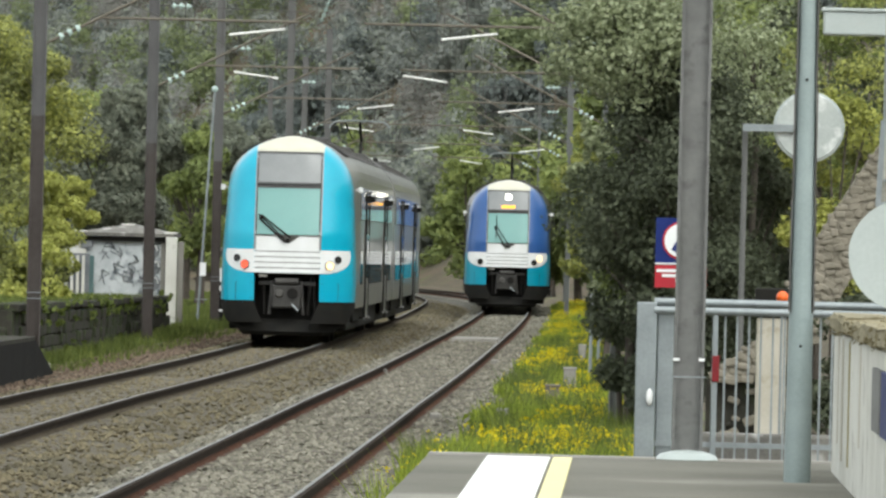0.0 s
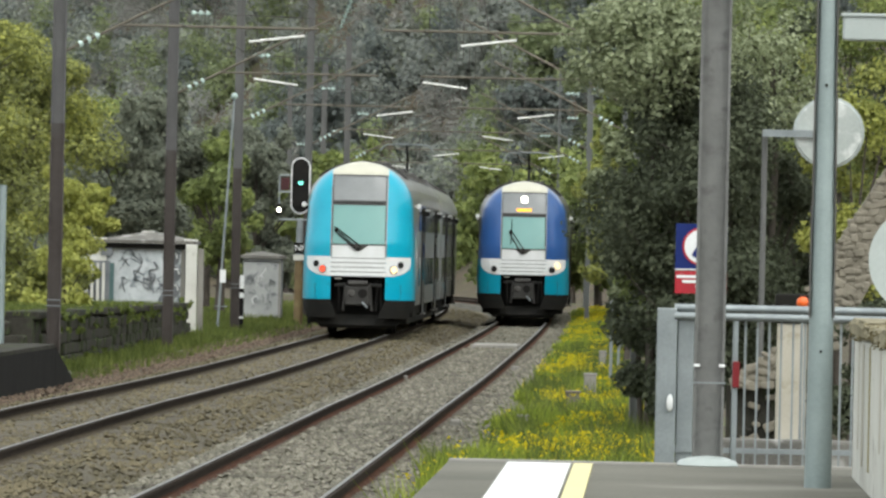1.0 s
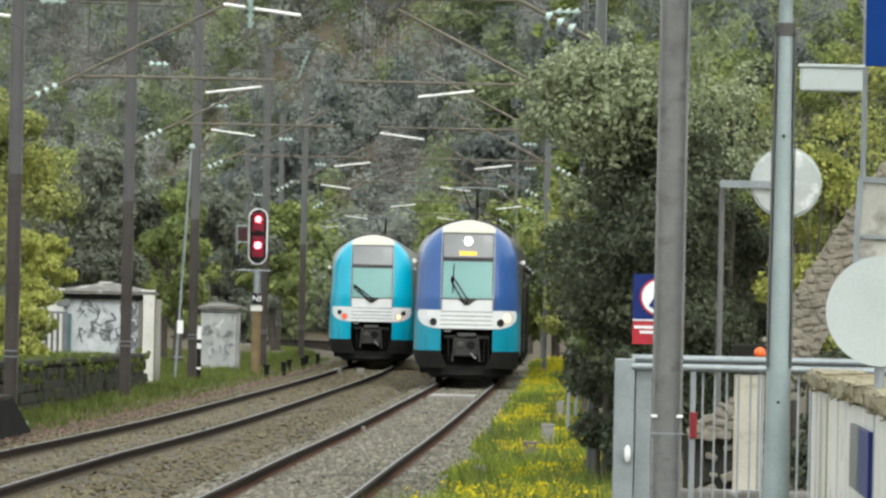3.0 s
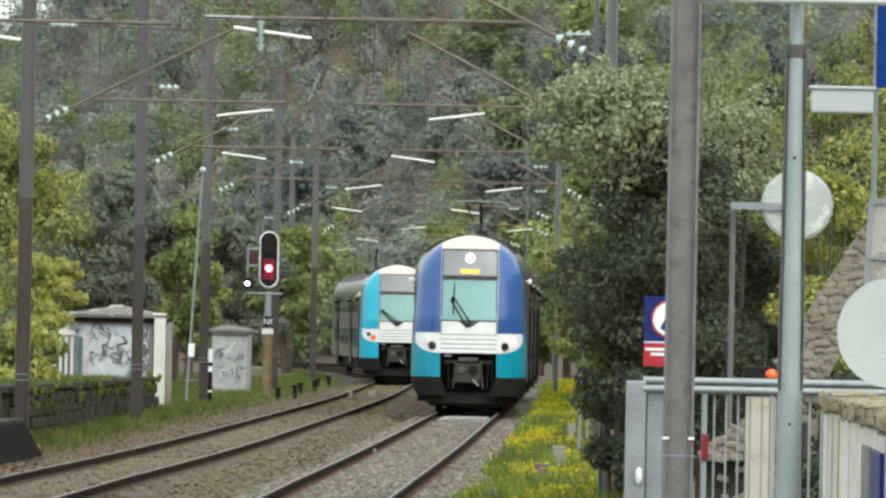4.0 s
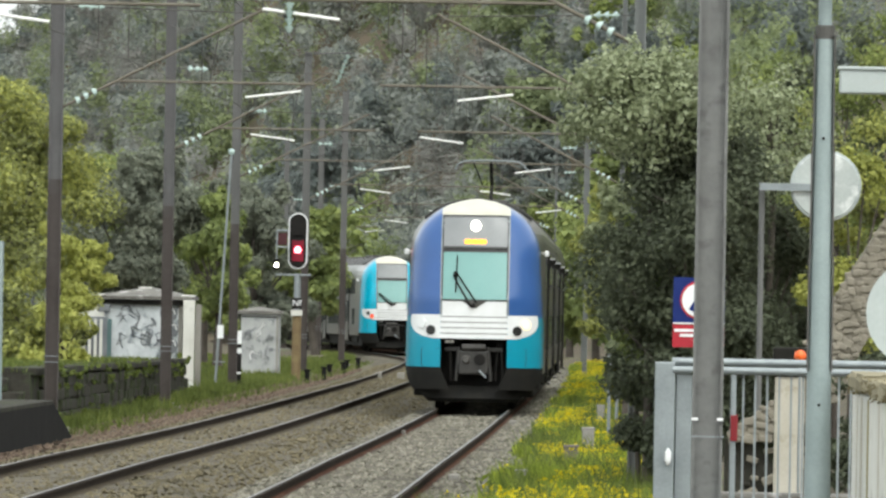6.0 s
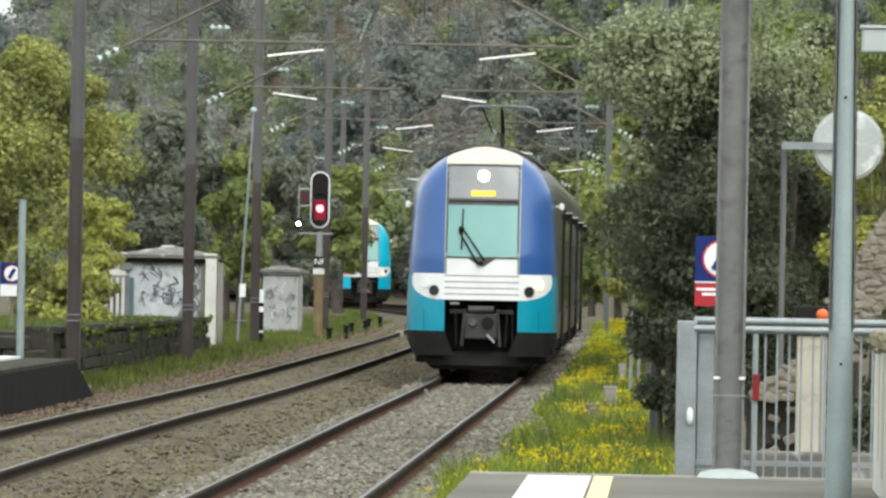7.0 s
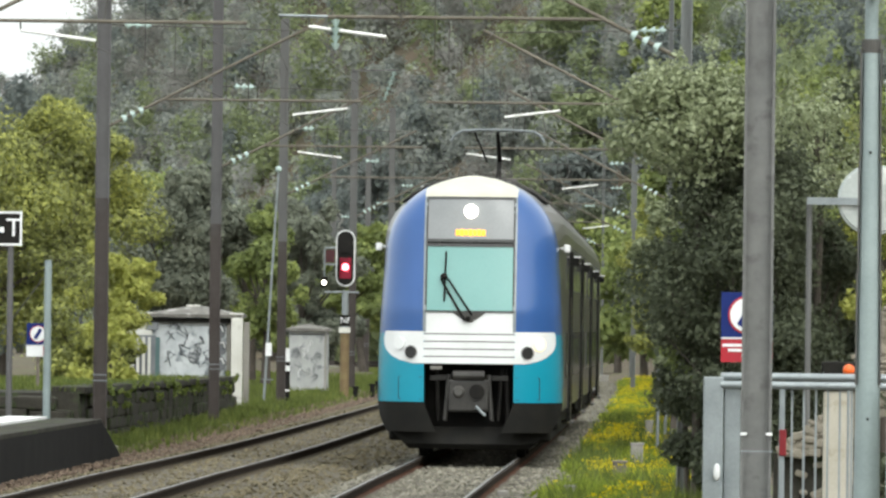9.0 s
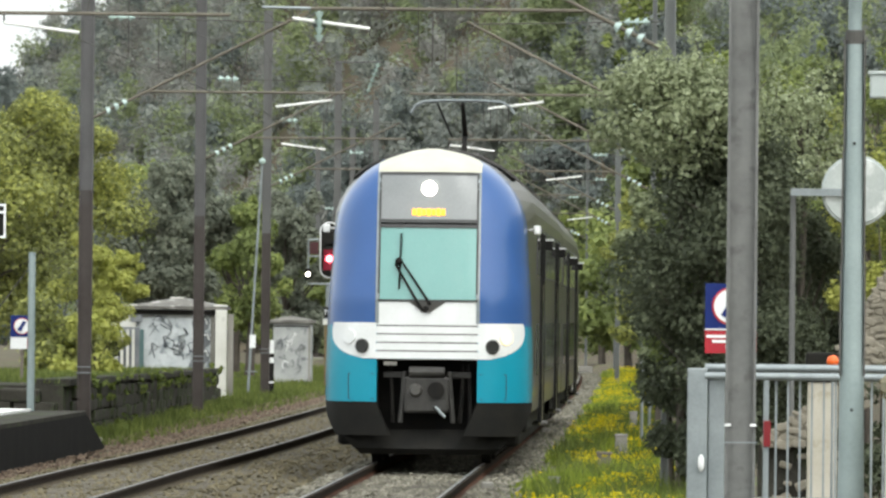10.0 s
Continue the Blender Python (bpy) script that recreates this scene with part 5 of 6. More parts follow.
def signal():
    root = thing("railway_signal", "black railway signal with a white rim, turning from green to red", "railway signal", pose(-10.35, 199.0, -0.15))
    part("post", rod(B(), (0, 0.1, 0), (0, 0.1, 3.1), 0.1, 0.1, 12), GALV, root, "grey steel post")
    part("post_sleeve", rod(B(), (0, 0.1, 0.0), (0, 0.1, 1.85), 0.135, 0.135, 12), OCHRE_RUST, root, "ochre-painted lower post")

    def oval(r, half_h, y0, y1):
        bm = B()
        pts = [(r * math.cos(radians(a)), half_h - r + r * math.sin(radians(a))) for a in range(0, 181, 12)]
        pts += [(-x, -z) for x, z in pts]
        a = [bm.verts.new((x, y0, z + 4.05)) for x, z in pts]
        b = [bm.verts.new((x, y1, z + 4.05)) for x, z in pts]
        bm.faces.new(a)
        bm.faces.new(b[::-1])
        for i in range(len(pts)):
            bm.faces.new((a[i], b[i], b[(i + 1) % len(pts)], a[(i + 1) % len(pts)]))
        bmesh.ops.recalc_face_normals(bm, faces=bm.faces)
        return bm

    part("rim", oval(0.285, 0.83, -0.02, 0.04), WHITE, root, "white rim")
    part("target", oval(0.245, 0.79, -0.04, -0.015), BLACK, root, "black oval target")
    # self-glowing plates paint the red halo round the two red lamps
    part("red_glow_plate", box(B(), (0, -0.045, 3.76), (0.34, 0.012, 0.62), 0.004), RED_HALO, root, "added plate glowing as the red lamp's halo")
    part("light", rod(B(), (0, -0.05, 3.79), (0, -0.07, 3.79), 0.105, 0.105, 20), SIGNAL_RED, root, "lit red lamp")
    part("red_glow_plate", box(B(), (0, -0.045, 4.46), (0.34, 0.012, 0.56), 0.004), RED_HALO, root, "added plate glowing as the red lamp's halo")
    part("light", rod(B(), (0, -0.05, 4.55), (0, -0.07, 4.55), 0.092, 0.092, 20), SIGNAL_RED, root, "upper red lamp")
    part("green_light", rod(B(), (0, -0.04, 4.145), (0, -0.06, 4.145), 0.075, 0.075, 20), SIGNAL_GREEN, root, "green lamp")
    f = B()
    for a, b in (((-0.28, 4.35), (-0.62, 4.35)), ((-0.62, 4.35), (-0.62, 3.35)), ((-0.28, 3.86), (-0.62, 3.86)), ((-0.62, 3.05), (0.4, 3.05))):
        rod(f, (a[0], 0.02, a[1]), (b[0], 0.02, b[1]), 0.025)
    part("cage", f, GALV, root, "steel service cage")
    part("plate_red", box(B(), (-0.45, 0.03, 4.1), (0.26, 0.02, 0.36)), DARK_RED, root)
    part("side_lamp_box", box(B(), (-0.62, 0.0, 3.35), (0.18, 0.14, 0.3), 0.03), BLACK, root)
    part("side_lamp", rod(B(), (-0.62, -0.07, 3.33), (-0.62, -0.09, 3.33), 0.065, 0.065, 16), LAMP_WHITE, root, "small lit white lamp")
    part("plate", box(B(), (0, -0.06, 2.22), (0.3, 0.02, 0.32)), BLACK, root)
    lettering("Nf", 0.26, pose(0, -0.075, 2.22, 90, 0, 0), WHITE, root, "plate_letters")
    part("number_plate", box(B(), (0, -0.07, 1.94), (0.34, 0.02, 0.16)), PLASTER, root)
    # black hinged vane added to block each lamp, with a dark lens on it
    vanes = []
    for w, h in ((0.36, 0.64), (0.36, 0.58), (0.2, 0.17), (0.17, 0.17)):
        v = box(B(), (w / 2, 0, 0), (w, 0.012, h), 0.003)
        if h > 0.3:
            rod(v, (w / 2, -0.006, 0.03), (w / 2, -0.012, 0.03), 0.09, 0.085, 18)
        vanes.append(part("lamp_vane", v, BLACK, root, "added black hinged vane blocking the lamp"))
    return vanes


lower_vane, upper_vane, green_vane, side_vane = signal()


def left_poles():
    r = thing("steel_pole", "plain pale grey steel pole with a guy wire", "pole", pose(-10.75, 112.0, 0.35))
    part("pole", rod(B(), (0, 0, 0), (0, 0, 2.66), 0.064, 0.06, 14), LAMP_POST, r, smooth=True)
    part("guy_wire", rod(B(), (-0.05, 0, 2.4), (-1.2, 0.3, 0.9), 0.01, seg=5), WIRE, r)
    r = thing("letter_sign", "black square sign with a white border and white letter", "sign", pose(-11.1, 110.0, 0.35))
    part("post", rod(B(), (-0.08, 0.05, 0), (-0.08, 0.05, 2.9), 0.05), MAST, r)
    part("panel", box(B(), (-0.2, 0, 3.15), (0.62, 0.02, 0.56)), BLACK, r)
    e = B()
    for x in (-0.49, 0.09):
        box(e, (x, -0.012, 3.15), (0.035, 0.01, 0.56))
    for z in (2.89, 3.41):
        box(e, (-0.2, -0.013, z), (0.62, 0.01, 0.035))
    part("border", e, WHITE, r)
    lettering("T", 0.42, pose(-0.03, -0.018, 3.15, 90, 0, 0), WHITE, r, "letter")
    part("square_mark", box(B(), (-0.22, -0.014, 3.13), (0.07, 0.01, 0.09)), WHITE, r)
    # pale leaning pole next to the third mast
    r = thing("cable_pole", "thin pale pole leaning against the mast", "pole", pose(-11.0, 175.3, -0.2))
    part("pole", rod(B(), (-0.2, 0, 0), (0.12, 0, 6.1), 0.034, 0.028), GALV, r)
    part("knob", ball(B(), (0.12, 0, 6.16), 0.09), INSULATOR, r)
    part("plate", box(B(), (-0.08, -0.05, 1.5), (0.16, 0.02, 0.34)), WHITE, r, "small white plate")
    part("clip", box(B(), (-0.1, -0.05, 0.72), (0.3, 0.02, 0.03)), GALV, r)
    r = thing("equipment_post", "dark trackside equipment post with small white plates", "post", pose(-10.72, 177.5, -0.2))
    part("shaft", box(B(), (0, 0, 0.75), (0.12, 0.12, 1.5), 0.01), BLACK, r)
    for z, h in ((1.35, 0.35), (1.0, 0.14), (0.42, 0.05)):
        part("plate", box(B(), (0.0, -0.08, z), (0.13, 0.02, h)), WHITE, r)
    for k in range(6):
        y = 196.0 + 9 * k
        r = thing("track_marker", "low dark trackside connection stub in the grass", "marker", pose(left_x(y) - 2.3 + 0.15 * (k % 2), y, -0.3), group="track markers")
        part("stub", box(B(), (0, 0, 0.2), (0.14, 0.14, 0.45), 0.02), BLACK, r)
        part("lid", box(B(), (0, 0, 0.44), (0.2, 0.2, 0.06), 0.015), SKIRT, r)


left_poles()


# ---- plants ----
def tree(name, label, category, x, y, base, height, width, crown_low, leaf, size, count, seed, clumps=16, trunk=0.16, depth=None, group="", reach=0.0):
    """Tapered trunk, limbs to each clump and a crown of separate leaves."""
    rng = random.Random(seed)
    root = thing(name, label, category, pose(x, y, base), group=group)
    bm = B()
    lean = (rng.uniform(-0.15, 0.15) * width, 0, 0)
    fork = Vector((lean[0], 0, crown_low + (height - crown_low) * 0.25))
    rod(bm, (0, 0, -0.1), fork, trunk, trunk * 0.6, 8)
    cl = []
    depth = depth or width
    for i in range(clumps):
        u = rng.random()
        z = crown_low + (height - crown_low) * (0.08 + 0.87 * u)
        k = math.sqrt(max(0.05, 1 - (2 * u - 0.9) ** 2 * 0.85))
        a = rng.uniform(0, 6.283)
        rr = 0.5 * k * math.sqrt(rng.random())
        c = Vector((reach + width * rr * math.cos(a), depth * rr * math.sin(a), z))
        r = rng.uniform(0.13, 0.25) * min(width, height)
        cl.append((c, (r * rng.uniform(0.9, 1.4), r * rng.uniform(0.9, 1.3), r * rng.uniform(0.6, 1.0)), max(20, int(count / clumps * rng.uniform(0.5, 1.5)))))
        rod(bm, fork, c, trunk * 0.35, trunk * 0.08, 5)
        if i % 2 == 0:
            tip = c + Vector((rng.uniform(-1, 1), rng.uniform(-1, 1), rng.uniform(0.1, 1))) * r * 1.5
            cl.append((tip, (r * 0.4, r * 0.4, r * 0.55), max(10, int(count / clumps * 0.25))))
            rod(bm, c, tip, trunk * 0.12, trunk * 0.04, 4)
    part("trunk", bm, BARK, root)
    ob = new("crown", leaf_mesh("crown", cl, size, leaf, seed, simple=y > 100, out=0.7))
    ob.parent = root
    return root


def vegetation():
    # left of the line
    tree("tree", "yellow-green spring tree behind the old wall", "tree", -15.0, 160, 0.5, 6.6, 3.5, 1.6, LEAF_SPRING, 0.052, 52000, 21, 34)
    tree("tree", "yellow-green tree beside the station", "tree", -16.8, 158, 0.5, 6.4, 4.2, 0.8, LEAF_SPRING, 0.055, 30000, 22, 28)
    tree("tree", "dark evergreen tree behind the graffiti hut", "tree", -14.6, 188, 0.4, 5.5, 3.0, 0.4, LEAF_MID, 0.065, 30000, 23, 14)
    tree("shrub", "bright yellow-green shrub in front of the hut", "shrub", -12.95, 148, 0.62, 2.8, 1.5, 0.1, LEAF_YELLOW, 0.042, 19000, 24, 22, trunk=0.05)
    tree("shrub", "olive-green shrub on the old wall", "shrub", -13.3, 146, 0.62, 2.5, 2.2, 0.0, LEAF_SPRING, 0.06, 7000, 25, 18, trunk=0.05)
    tree("shrub", "bright yellow-green sprays reaching over the hut roof", "shrub", -12.75, 149.5, 0.6, 2.9, 0.8, 1.7, LEAF_YELLOW, 0.042, 6000, 35, 16, trunk=0.04, reach=0.6)
    tree("shrub", "low bright shrub on the old wall", "shrub", -12.2, 140, 0.62, 1.3, 1.6, 0.0, LEAF_YELLOW, 0.07, 2600, 26, 14, trunk=0.04)
    tree("tree", "dark evergreen tree behind the hut", "tree", -16.2, 215, 0.3, 6.4, 4.4, 0.6, LEAF_MID, 0.09, 22000, 27, 24)
    tree("tree", "dark evergreen tree behind the cabinet", "tree", -13.0, 229, 0.3, 5.6, 3.2, 0.2, LEAF_MID, 0.085, 20000, 28, 20)
    tree("tree", "fresh green tree behind the cabinet", "tree", -13.3, 209, 0.2, 5.2, 2.6, 0.4, LEAF_FRESH, 0.075, 16000, 29, 18)
    tree("tree", "fresh green tree beside the line", "tree", -14.6, 222, 0.2, 6.2, 2.4, 0.3, LEAF_FRESH, 0.085, 12000, 30, 18)
    tree("tree", "fresh green tree behind the signal", "tree", -12.9, 262, 0.2, 5.4, 2.8, 1.7, LEAF_FRESH, 0.13, 8000, 31, 18)
    tree("tree", "leafy tree overhanging the inside of the bend", "tree", -14.9, 300, 0.1, 5.6, 2.8, 1.5, LEAF_FRESH, 0.14, 9000, 33, 24)
    tree("tree", "dense green tree inside the bend", "tree", -17.2, 306, 0.1, 6.0, 3.0, 0.0, LEAF_FRESH, 0.14, 10000, 34, 24)
    tree("tree", "dark green tree behind the signal", "tree", -16.5, 270, 0.2, 6.6, 4.5, 0.4, LEAF_MID, 0.12, 14000, 32, 22)
    for i, (x, y, h, w, leaf) in enumerate(((-21, 205, 8, 5, LEAF_FAR_DARK), (-25, 240, 8, 6, LEAF_FRESH), (-20, 262, 7, 5, LEAF_FRESH), (-24, 300, 9, 6, LEAF_FAR_DARK), (-19, 305, 6.5, 5, LEAF_FRESH), (-21, 345, 7, 6, LEAF_FAR_DARK), (-27, 350, 8, 7, LEAF_FRESH), (-33, 330, 9, 7, LEAF_FAR))):
        tree("tree", "leafy tree at the edge of the valley", "tree", x, y, 0.3, h, w, 0.3, leaf, 0.14, 8000, 40 + i, 20, trunk=0.2, group="valley trees")
    # far end of the cutting and the other side of the line
    for i, (x, y, h, w, leaf) in enumerate(((-18, 392, 7.5, 6, LEAF_FRESH), (-13, 400, 9, 6, LEAF_DARK), (-9, 372, 7.5, 5, LEAF_FRESH), (-8, 330, 6.5, 4, LEAF_FRESH), (-3.5, 300, 6.8, 5, LEAF_FRESH), (-2, 260, 6.2, 4, LEAF_FRESH), (-0.5, 230, 5.6, 4, LEAF_FRESH), (1.2, 205, 6.2, 4.4, LEAF_DARK), (2.6, 178, 6.5, 4.5, LEAF_FRESH), (-5, 345, 8, 5, LEAF_DARK))):
        tree("tree", "leafy tree beside the bend of the line", "tree", x, y, 0.0, h, w, 0.2, leaf, 0.14, 7000, 60 + i, 20, trunk=0.18, group="trees along the bend")
    rng = random.Random(23)
    for i in range(20):
        x, y = rng.uniform(-20.0, 3.0), rng.uniform(352, 420)
        tree("tree", "leafy tree at the foot of the hill", "tree", x, y, land(x, y) - 0.2, rng.uniform(4.5, 7.5), rng.uniform(4.5, 6.5), 0.0, (LEAF_FAR, LEAF_FAR_DARK, LEAF_FRESH, LEAF_FAR_GREEN)[i % 4], 0.2, 4200, 300 + i, 22, trunk=0.12, group="trees at the foot of the hill")
    # big evergreen oak at the platform end
    tree("oak_tree", "large dark evergreen oak beside the platform end", "tree", 0.5, 79, -0.1, 4.5, 2.1, 0.3, LEAF_DARK, 0.042, 60000, 81, 80, trunk=0.09, depth=3)
    tree("oak_tree", "dark evergreen oak behind the gate", "tree", 1.3, 82, 0.0, 3.6, 1.5, 0.1, LEAF_DARK, 0.047, 28000, 82, 40, trunk=0.08, depth=4)
    tree("oak_tree", "evergreen oak with pale silvery spring growth", "tree", 0.0, 79, 0.0, 5.0, 1.8, 3.75, LEAF_OLIVE, 0.045, 14000, 83, 60, trunk=0.06, depth=2)
    tree("oak_tree", "evergreen oak with pale sprigs beside the round mirror", "tree", 1.35, 81, 0.0, 4.7, 1.6, 3.6, LEAF_OLIVE, 0.045, 4500, 84, 36, trunk=0.06, depth=2)
    tree("shrub", "light green sprays hanging over the line's edge", "shrub", 0.1, 84, -0.1, 4.0, 0.7, 1.4, LEAF_OLIVE, 0.05, 6000, 85, 30, trunk=0.04, depth=2, reach=-0.5)
    tree("shrub", "mid-green sprays of a roadside oak", "shrub", -0.08, 80, -0.1, 3.6, 0.8, 0.9, LEAF_FRESH, 0.052, 5500, 87, 30, trunk=0.04, depth=2)
    tree("shrub", "tall dark shrub of the evergreen thicket", "shrub", 0.24, 80.5, -0.1, 4.1, 0.7, 0.2, LEAF_DARK, 0.058, 12000, 88, 34, trunk=0.04, depth=1.6)
    tree("shrub", "dark hedge shrub along the fence", "shrub", 0.34, 78, -0.15, 2.1, 0.7, 0.0, LEAF_DARK, 0.055, 11000, 86, 36, trunk=0.04, depth=3)
    tree("shrub", "slender shrub with light green spring sprays", "shrub", 0.0, 89, -0.1, 3.75, 0.6, 1.7, LEAF_SPRING, 0.052, 3600, 161, 26, trunk=0.03, depth=1.5, reach=-0.68)
    for i, (x, y, h, w) in enumerate(((-0.02, 100, 3.3, 0.9), (-0.05, 112, 3.0, 1.0), (0.1, 126, 3.8, 1.2))):
        tree("shrub", "light green shrub behind the timber fence", "shrub", x, y, -0.15, h, w, 0.3, LEAF_FRESH, 0.055, 4500, 150 + i, 18, trunk=0.04, group="fence shrubs")
    # slope above the road
    rng = random.Random(9)
    for i in range(22):
        x, y = rng.uniform(3.2, 12.5), rng.uniform(120, 210)
        leaf = (LEAF_FRESH, LEAF_DARK, LEAF_FRESH, LEAF_SPRING)[i % 4]
        tree("shrub", "yellow-green shrub on the steep bank", "shrub", x, y, land(x, y) - 0.1, rng.uniform(2.2, 4.2), rng.uniform(2.5, 4.0), 0.0, leaf, 0.08, 6000, 100 + i, 14, trunk=0.07, group="bank shrubs")
    for i in range(26):
        x, y = rng.uniform(1.0, 24.0), rng.uniform(215, 368)
        if x < -1 + (y - 215) * 0.02:
            continue
        leaf = (LEAF_FAR_GREEN, LEAF_FRESH, LEAF_DARK, LEAF_FRESH)[i % 4]
        tree("tree", "leafy tree on the wooded bank", "tree", x, y, land(x, y) - 0.2, rng.uniform(4.5, 7.5), rng.uniform(4.5, 6.5), 0.0, leaf, 0.13, 6000, 200 + i, 22, trunk=0.14, group="bank trees")
    for i, (x, y, h, w, low) in enumerate(((2.35, 79, 4.3, 1.2, 1.6), (3.0, 80, 5.0, 1.6, 2.2), (3.9, 84, 6.0, 2.0, 2.0), (2.3, 84, 5.2, 1.6, 2.6))):
        tree("shrub", "bright yellow flowering shrub above the parapet", "shrub", x, y, land(x, y) - 0.1, h, w, low, (LEAF_YELLOW, LEAF_SPRING, LEAF_SPRING, LEAF_FRESH)[i], 0.045, 5500, 130 + i, 24, trunk=0.05, group="yellow shrubs")
    tree("shrub", "dark bramble below the stone parapet", "shrub", 2.35, 69.2, -0.3, 2.0, 0.9, 0.2, LEAF_DARK, 0.045, 5000, 140, 20, trunk=0.03)


vegetation()


def hillside():
    """Closed canopy: lumpy crowns of many small leaves, bare brown ones among the green."""
    rng = random.Random(17)
    kinds = {"LEAF": [], "DARK": [], "GREEN": [], "TWIG": []}
    for k in range(1300):
        y = 372 + 205 * rng.random()
        x = rng.uniform(-0.109 * y - 2.0, 0.045 * y + 1.0)
        z = land(x, y)
        if z < 0.2 and y < 380:
            continue
        patch = noise.noise((x * 0.09, y * 0.03, 4.0))
        weights = (4, 1.2 + 5 * max(0, patch), 2 + 5 * max(0, -patch), 2.4 - 2.5 * abs(patch))
        if x > 2.0:
            weights = (1.5, 2.5, 5, 0.6)
        kind = rng.choices(("LEAF", "DARK", "GREEN", "TWIG"), weights)[0]
        h, w = rng.uniform(2.6, 5.8), rng.uniform(1.6, 2.8)
        for j in range(5):
            c = (x + rng.uniform(-w, w) * 0.75, y + rng.uniform(-w, w) * 0.75, z + h * (0.15 + 0.18 * j))
            r = rng.uniform(0.9, 1.7) * (1.15 - 0.12 * j)
            kinds[kind].append((c, (r * rng.uniform(0.8, 1.4), r * rng.uniform(0.8, 1.4), r * rng.uniform(0.8, 1.6)), 155))
    for name, leaf, size, long, lab in (("LEAF", LEAF_FAR, 0.16, 1.5, "mixed grey-green woodland on the hillside"), ("DARK", LEAF_FAR_DARK, 0.16, 1.5, "dark evergreen woodland on the hillside"), ("GREEN", LEAF_FAR_GREEN, 0.16, 1.5, "fresh green woodland on the hillside"), ("TWIG", TWIG, 0.085, 5.0, "bare brown twigs of leafless woodland on the hillside")):
        me = leaf_mesh("woodland", kinds[name], size, leaf, len(name) + 50, long, True, 0.8, 0.4)
        tagged(new("woodland", me), lab, "woodland", kind="stuff")


hillside()


def blades(name, pts, height, width, material, seed, label, category):
    """Upright tapering blades."""
    rng = np.random.default_rng(seed)
    n = len(pts)
    p = np.asarray(pts)
    a = rng.uniform(0, 6.283, n)
    h = height * rng.uniform(0.4, 1.3, n)
    w = np.stack([np.cos(a), np.sin(a), 0 * a], -1) * width
    tip = p + np.stack([rng.normal(size=n) * 0.3 * h, rng.normal(size=n) * 0.3 * h, h], -1)
    v = np.stack([p - w, p + w, tip], 1)
    me = bpy.data.meshes.new(name)
    me.from_pydata(v.reshape(-1, 3), [], np.arange(3 * n).reshape(n, 3))
    me.materials.append(material)
    return tagged(new(name, me), label, category, kind="stuff")


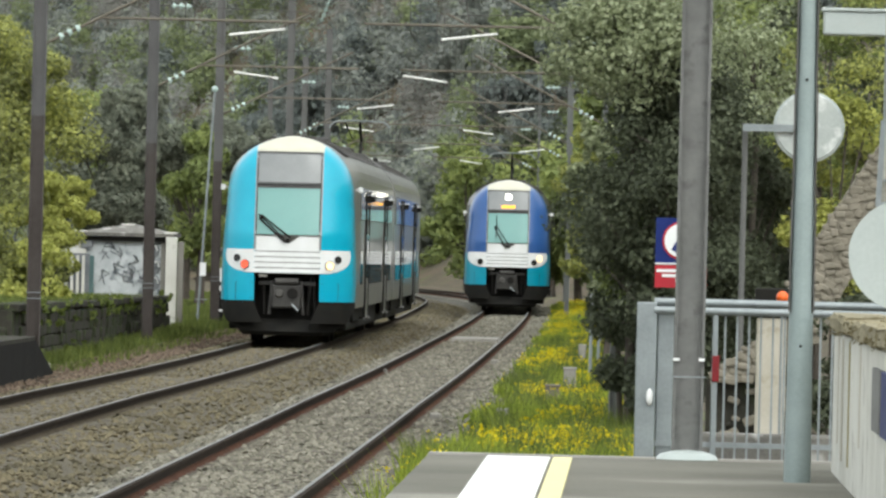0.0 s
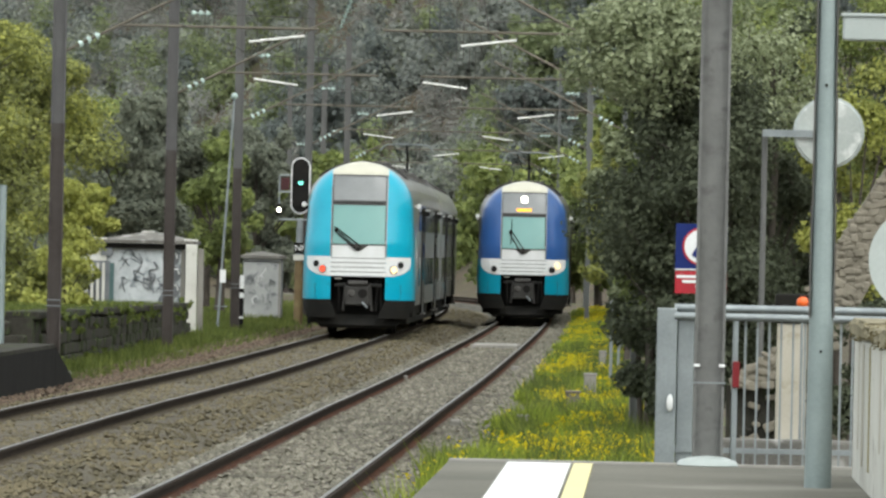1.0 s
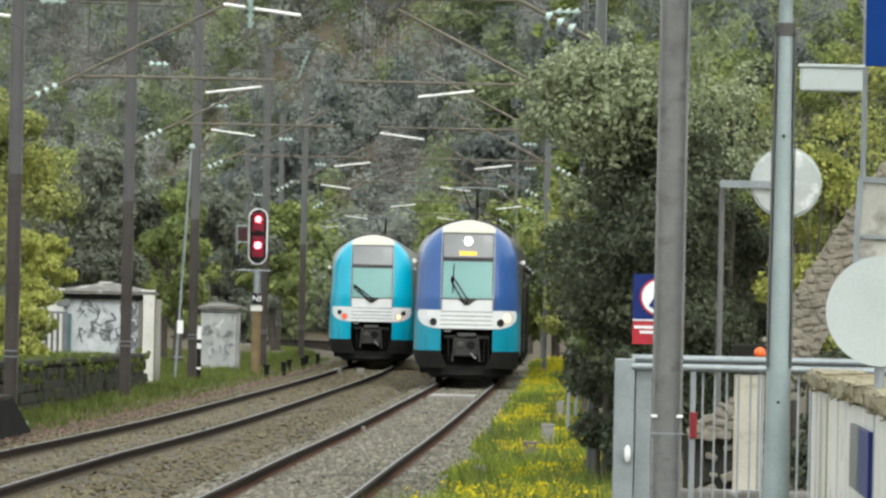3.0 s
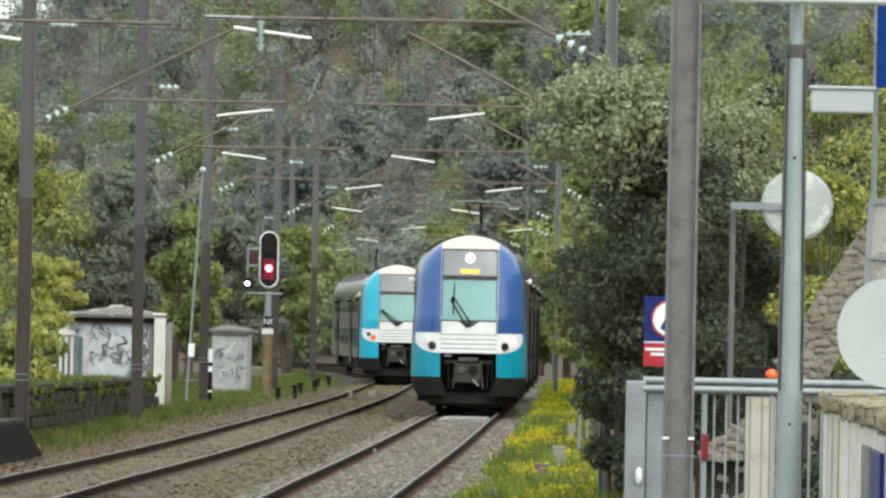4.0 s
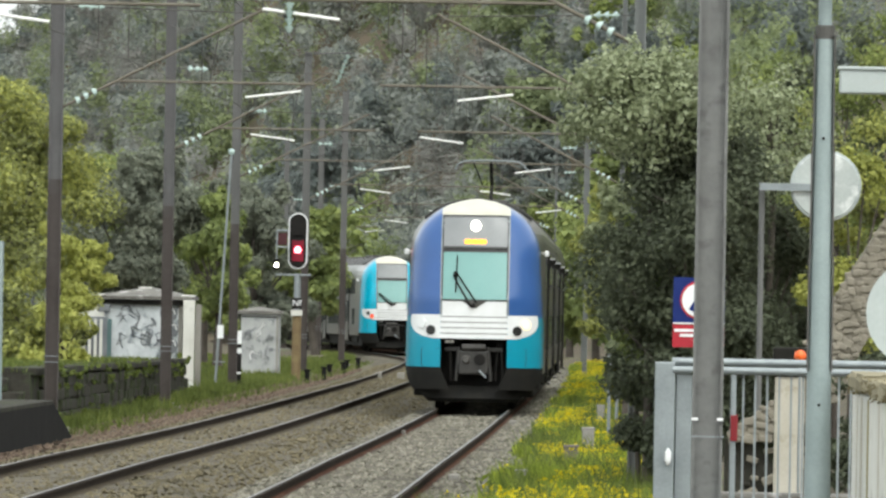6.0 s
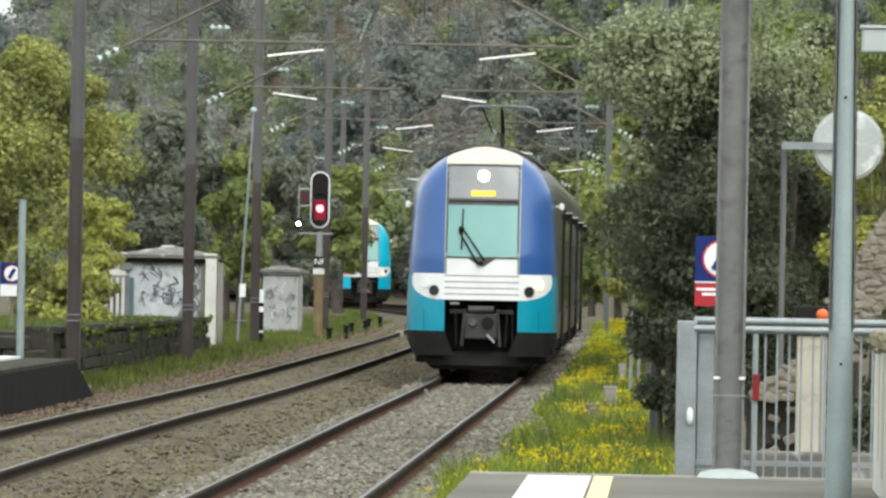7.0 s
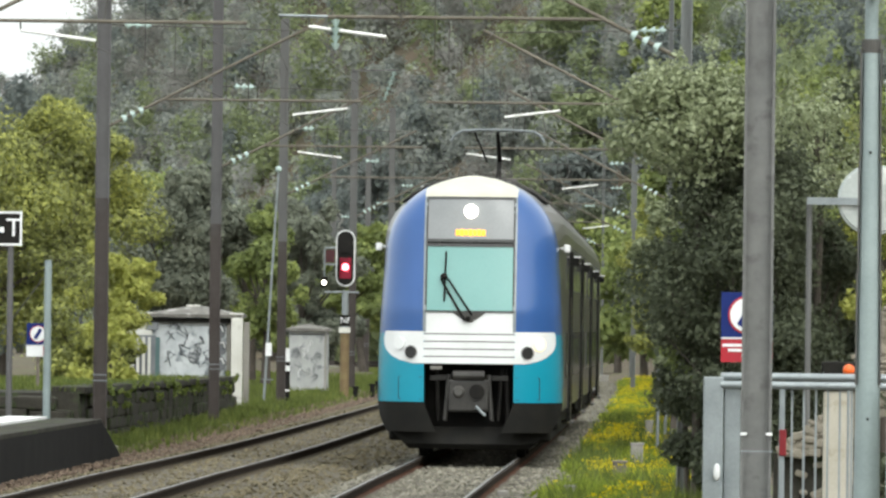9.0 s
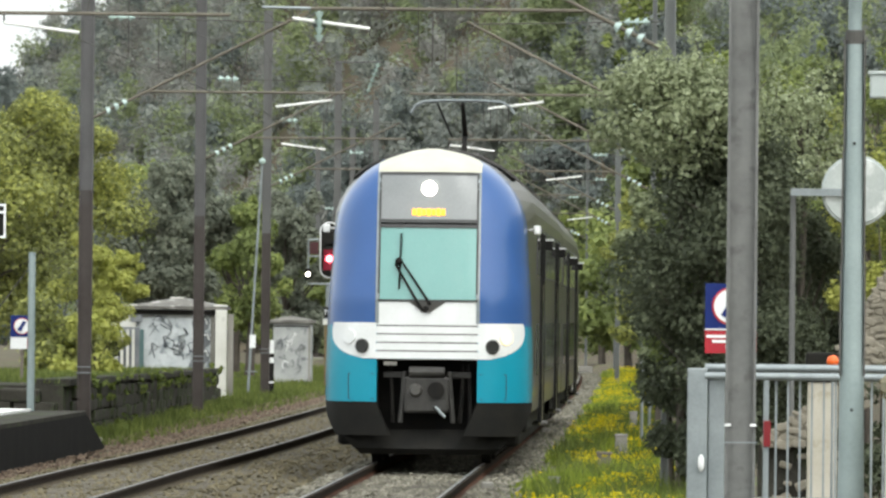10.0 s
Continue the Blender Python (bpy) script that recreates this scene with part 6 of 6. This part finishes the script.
def verge():
    rng = np.random.default_rng(31)

    def strip(n, y0, y1, lo, hi, power=1.4):
        y = y0 + (y1 - y0) * rng.random(n) ** power
        u = rng.random(n)
        x = np.array([lo(v) for v in y]) * (1 - u) + np.array([hi(v) for v in y]) * u
        return np.stack([x, y, np.full(n, -0.16)], -1)

    def inner(y):
        return right_x(y) + 1.75 + 0.25 * math.sin(y * 0.35) + (0.0 if y > 75 else -0.25)

    def outer(y):
        return right_x(y) + 3.15 + (0.5 if y < 100 else 0.0)

    g = strip(70000, 55.5, 260, inner, outer, 1.7)
    blades("grass", g, 0.22, 0.012, GRASS, 3, "tall green grass along the track", "grass")
    f = strip(12000, 57, 260, inner, outer, 1.7)
    keep = np.array([noise.noise((p[0] * 0.9, p[1] * 0.12, 3.0)) + 0.35 * noise.noise((p[0] * 3.0, p[1] * 0.5, 7.0)) > 0.06 for p in f])
    f = f[keep]
    cl = [((p[0], p[1], -0.16 + 0.1 + 0.2 * rng.random()), (0.06, 0.06, 0.03), 3) for p in f]
    tagged(new("wild_flowers", leaf_mesh("wild_flowers", cl, 0.032, FLOWER, 8, 1.1)), "dense yellow wild flowers in the verge", "flowers", kind="stuff")
    tall = strip(26000, 56, 150, inner, outer, 1.5)
    tall = tall[np.array([noise.noise((p[0] * 1.6, p[1] * 0.25, 21.0)) > 0.14 for p in tall])]
    blades("grass", tall, 0.36, 0.014, DULL_GRASS, 13, "taller dark green tussocks among the flowers", "grass")
    low = strip(5000, 56, 200, inner, outer, 1.6)
    cl = [((p[0], p[1], -0.1), (0.14, 0.14, 0.08), 7) for p in low]
    tagged(new("weeds", leaf_mesh("weeds", cl, 0.06, GRASS, 9, 1.6)), "low green weeds in the verge", "weeds", kind="stuff")
    t = strip(1900, 53, 70, lambda y: -2.05, lambda y: -1.7, 1.0)
    t = t[np.array([noise.noise((p[0] * 2.0, p[1] * 0.45, 11.0)) > 0.08 for p in t])]
    t[:, 2] = -0.25
    blades("grass", t, 0.42, 0.012, GRASS, 33, "grass tufts beside the platform end", "grass")
    cl = [((p[0], p[1], 0.0 + 0.25 * rng.random()), (0.05, 0.05, 0.03), 2) for p in t[::14]]
    tagged(new("wild_flowers", leaf_mesh("wild_flowers", cl, 0.03, FLOWER, 18, 1.1)), "yellow flowers in the grass beside the platform", "flowers", kind="stuff")
    h = strip(16000, 112, 300, lambda y: left_x(y) - 3.9, lambda y: left_x(y) - 2.75, 1.2)
    blades("grass", h, 0.2, 0.016, DULL_GRASS, 4, "green grass between the track and the old wall", "grass")
    s = strip(9000, 90, 240, lambda y: left_x(y) - 3.0, lambda y: left_x(y) - 1.9, 1.3)
    s[:, 2] = -0.27 + 0.06 * (left_x(150) - 1.9 - s[:, 0]).clip(0, 1)
    scatter("shoulder_stones", s, rng.uniform(0.015, 0.04, len(s)), STONES_RED, 19, "reddish-brown loose stones on the track shoulder", "ballast")
    tuft = strip(2500, 112, 260, lambda y: left_x(y) - 3.0, lambda y: left_x(y) - 2.0, 1.2)
    blades("grass", tuft, 0.13, 0.014, DULL_GRASS, 6, "sparse grass tufts on the track shoulder", "grass")
    m = strip(16000, 166, 262, lambda y: left_x(y) - 9.0, lambda y: left_x(y) - 3.4, 1.0)
    m[:, 2] = [land(p[0], p[1]) - 0.02 for p in m]
    blades("grass", m, 0.22, 0.02, DULL_GRASS, 16, "green grass round the hut and the cabinet", "grass")
    k = strip(9000, 114, 161.8, lambda y: -14.6 - 0.0145 * (y - 116), lambda y: -10.5 - 0.0145 * (y - 116), 1.0)
    k[:, 2] = 0.82 - 0.0042 * (k[:, 1] - 116.0)
    blades("grass", k, 0.12, 0.016, DULL_GRASS, 5, "short grass and weeds on top of the old wall", "grass")


verge()


def wall_growth():
    rng = random.Random(41)
    cl = []
    for _ in range(110):
        y = rng.uniform(114.5, 161.5)
        cl.append(((-10.3 - 0.0145 * (y - 116) + rng.uniform(-0.1, 0.06), y, rng.choice((0.85, 0.8, 0.6, 0.0, -0.05)) - 0.003 * (y - 116) + rng.uniform(-0.1, 0.1)), (0.08, 0.25, 0.07), 12))
    tagged(new("weeds", leaf_mesh("weeds", cl, 0.07, DULL_GRASS, 44, 1.6)), "weeds and ivy clinging to the old wall", "weeds", kind="stuff")


wall_growth()


# ---- what moves ----
def along(path_x, y):
    """The pose of a train whose front stands at y."""
    a, b = path_x(y + 3.6), path_x(y + 22.8)
    turn = math.atan2(a - b, 19.2)
    return pose(a + 3.6 * math.tan(turn), y, grade(y + 10.0), 0, 0, math.degrees(turn))


def blue_at(t):
    return 225.0 - 15.6 * t + 0.235 * t * t


def cyan_at(t):
    return 142.5 + 28.2 * t - 0.13 * t * t


def motions():
    times = [0.5 * i for i in range(21)]
    walk(blue_train, [(t, along(right_x, blue_at(t))) for t in times])
    walk(blue_rear, [(t, along(right_x, blue_at(t) + 27.0)) for t in times])
    walk(cyan_train, [(t, along(left_x, cyan_at(t))) for t in times])
    walk(cyan_rear, [(t, along(left_x, cyan_at(t) + 27.0)) for t in times])
    # the signal turns from green to two reds and then to a single red
    # the added vanes swing across or aside to switch its lamps
    shut, ajar = 0.0, -87.0
    for vane, x, y, z, turns in (
            (lower_vane, -0.18, -0.085, 3.76, ((0.0, shut), (0.6, shut), (1.03, shut), (1.14, ajar), (1.6, ajar), (10.0, ajar))),
            (upper_vane, -0.18, -0.085, 4.46, ((0.0, shut), (0.6, shut), (1.03, shut), (1.14, ajar), (1.6, ajar), (2.8, ajar), (3.2, ajar), (3.3, shut), (3.7, shut), (10.0, shut))),
            (green_vane, -0.1, -0.085, 4.145, ((0.0, ajar), (0.6, ajar), (1.08, ajar), (1.19, shut), (1.6, shut), (10.0, shut))),
            (side_vane, -0.705, -0.11, 3.33, ((0.0, ajar), (0.9, ajar), (1.32, ajar), (1.4, shut), (1.8, shut), (2.8, shut), (3.2, shut), (3.3, ajar), (3.7, ajar), (10.0, ajar)))):
        walk(vane, [(t, pose(x, y, z, 0, 0, a)) for t, a in turns])


motions()
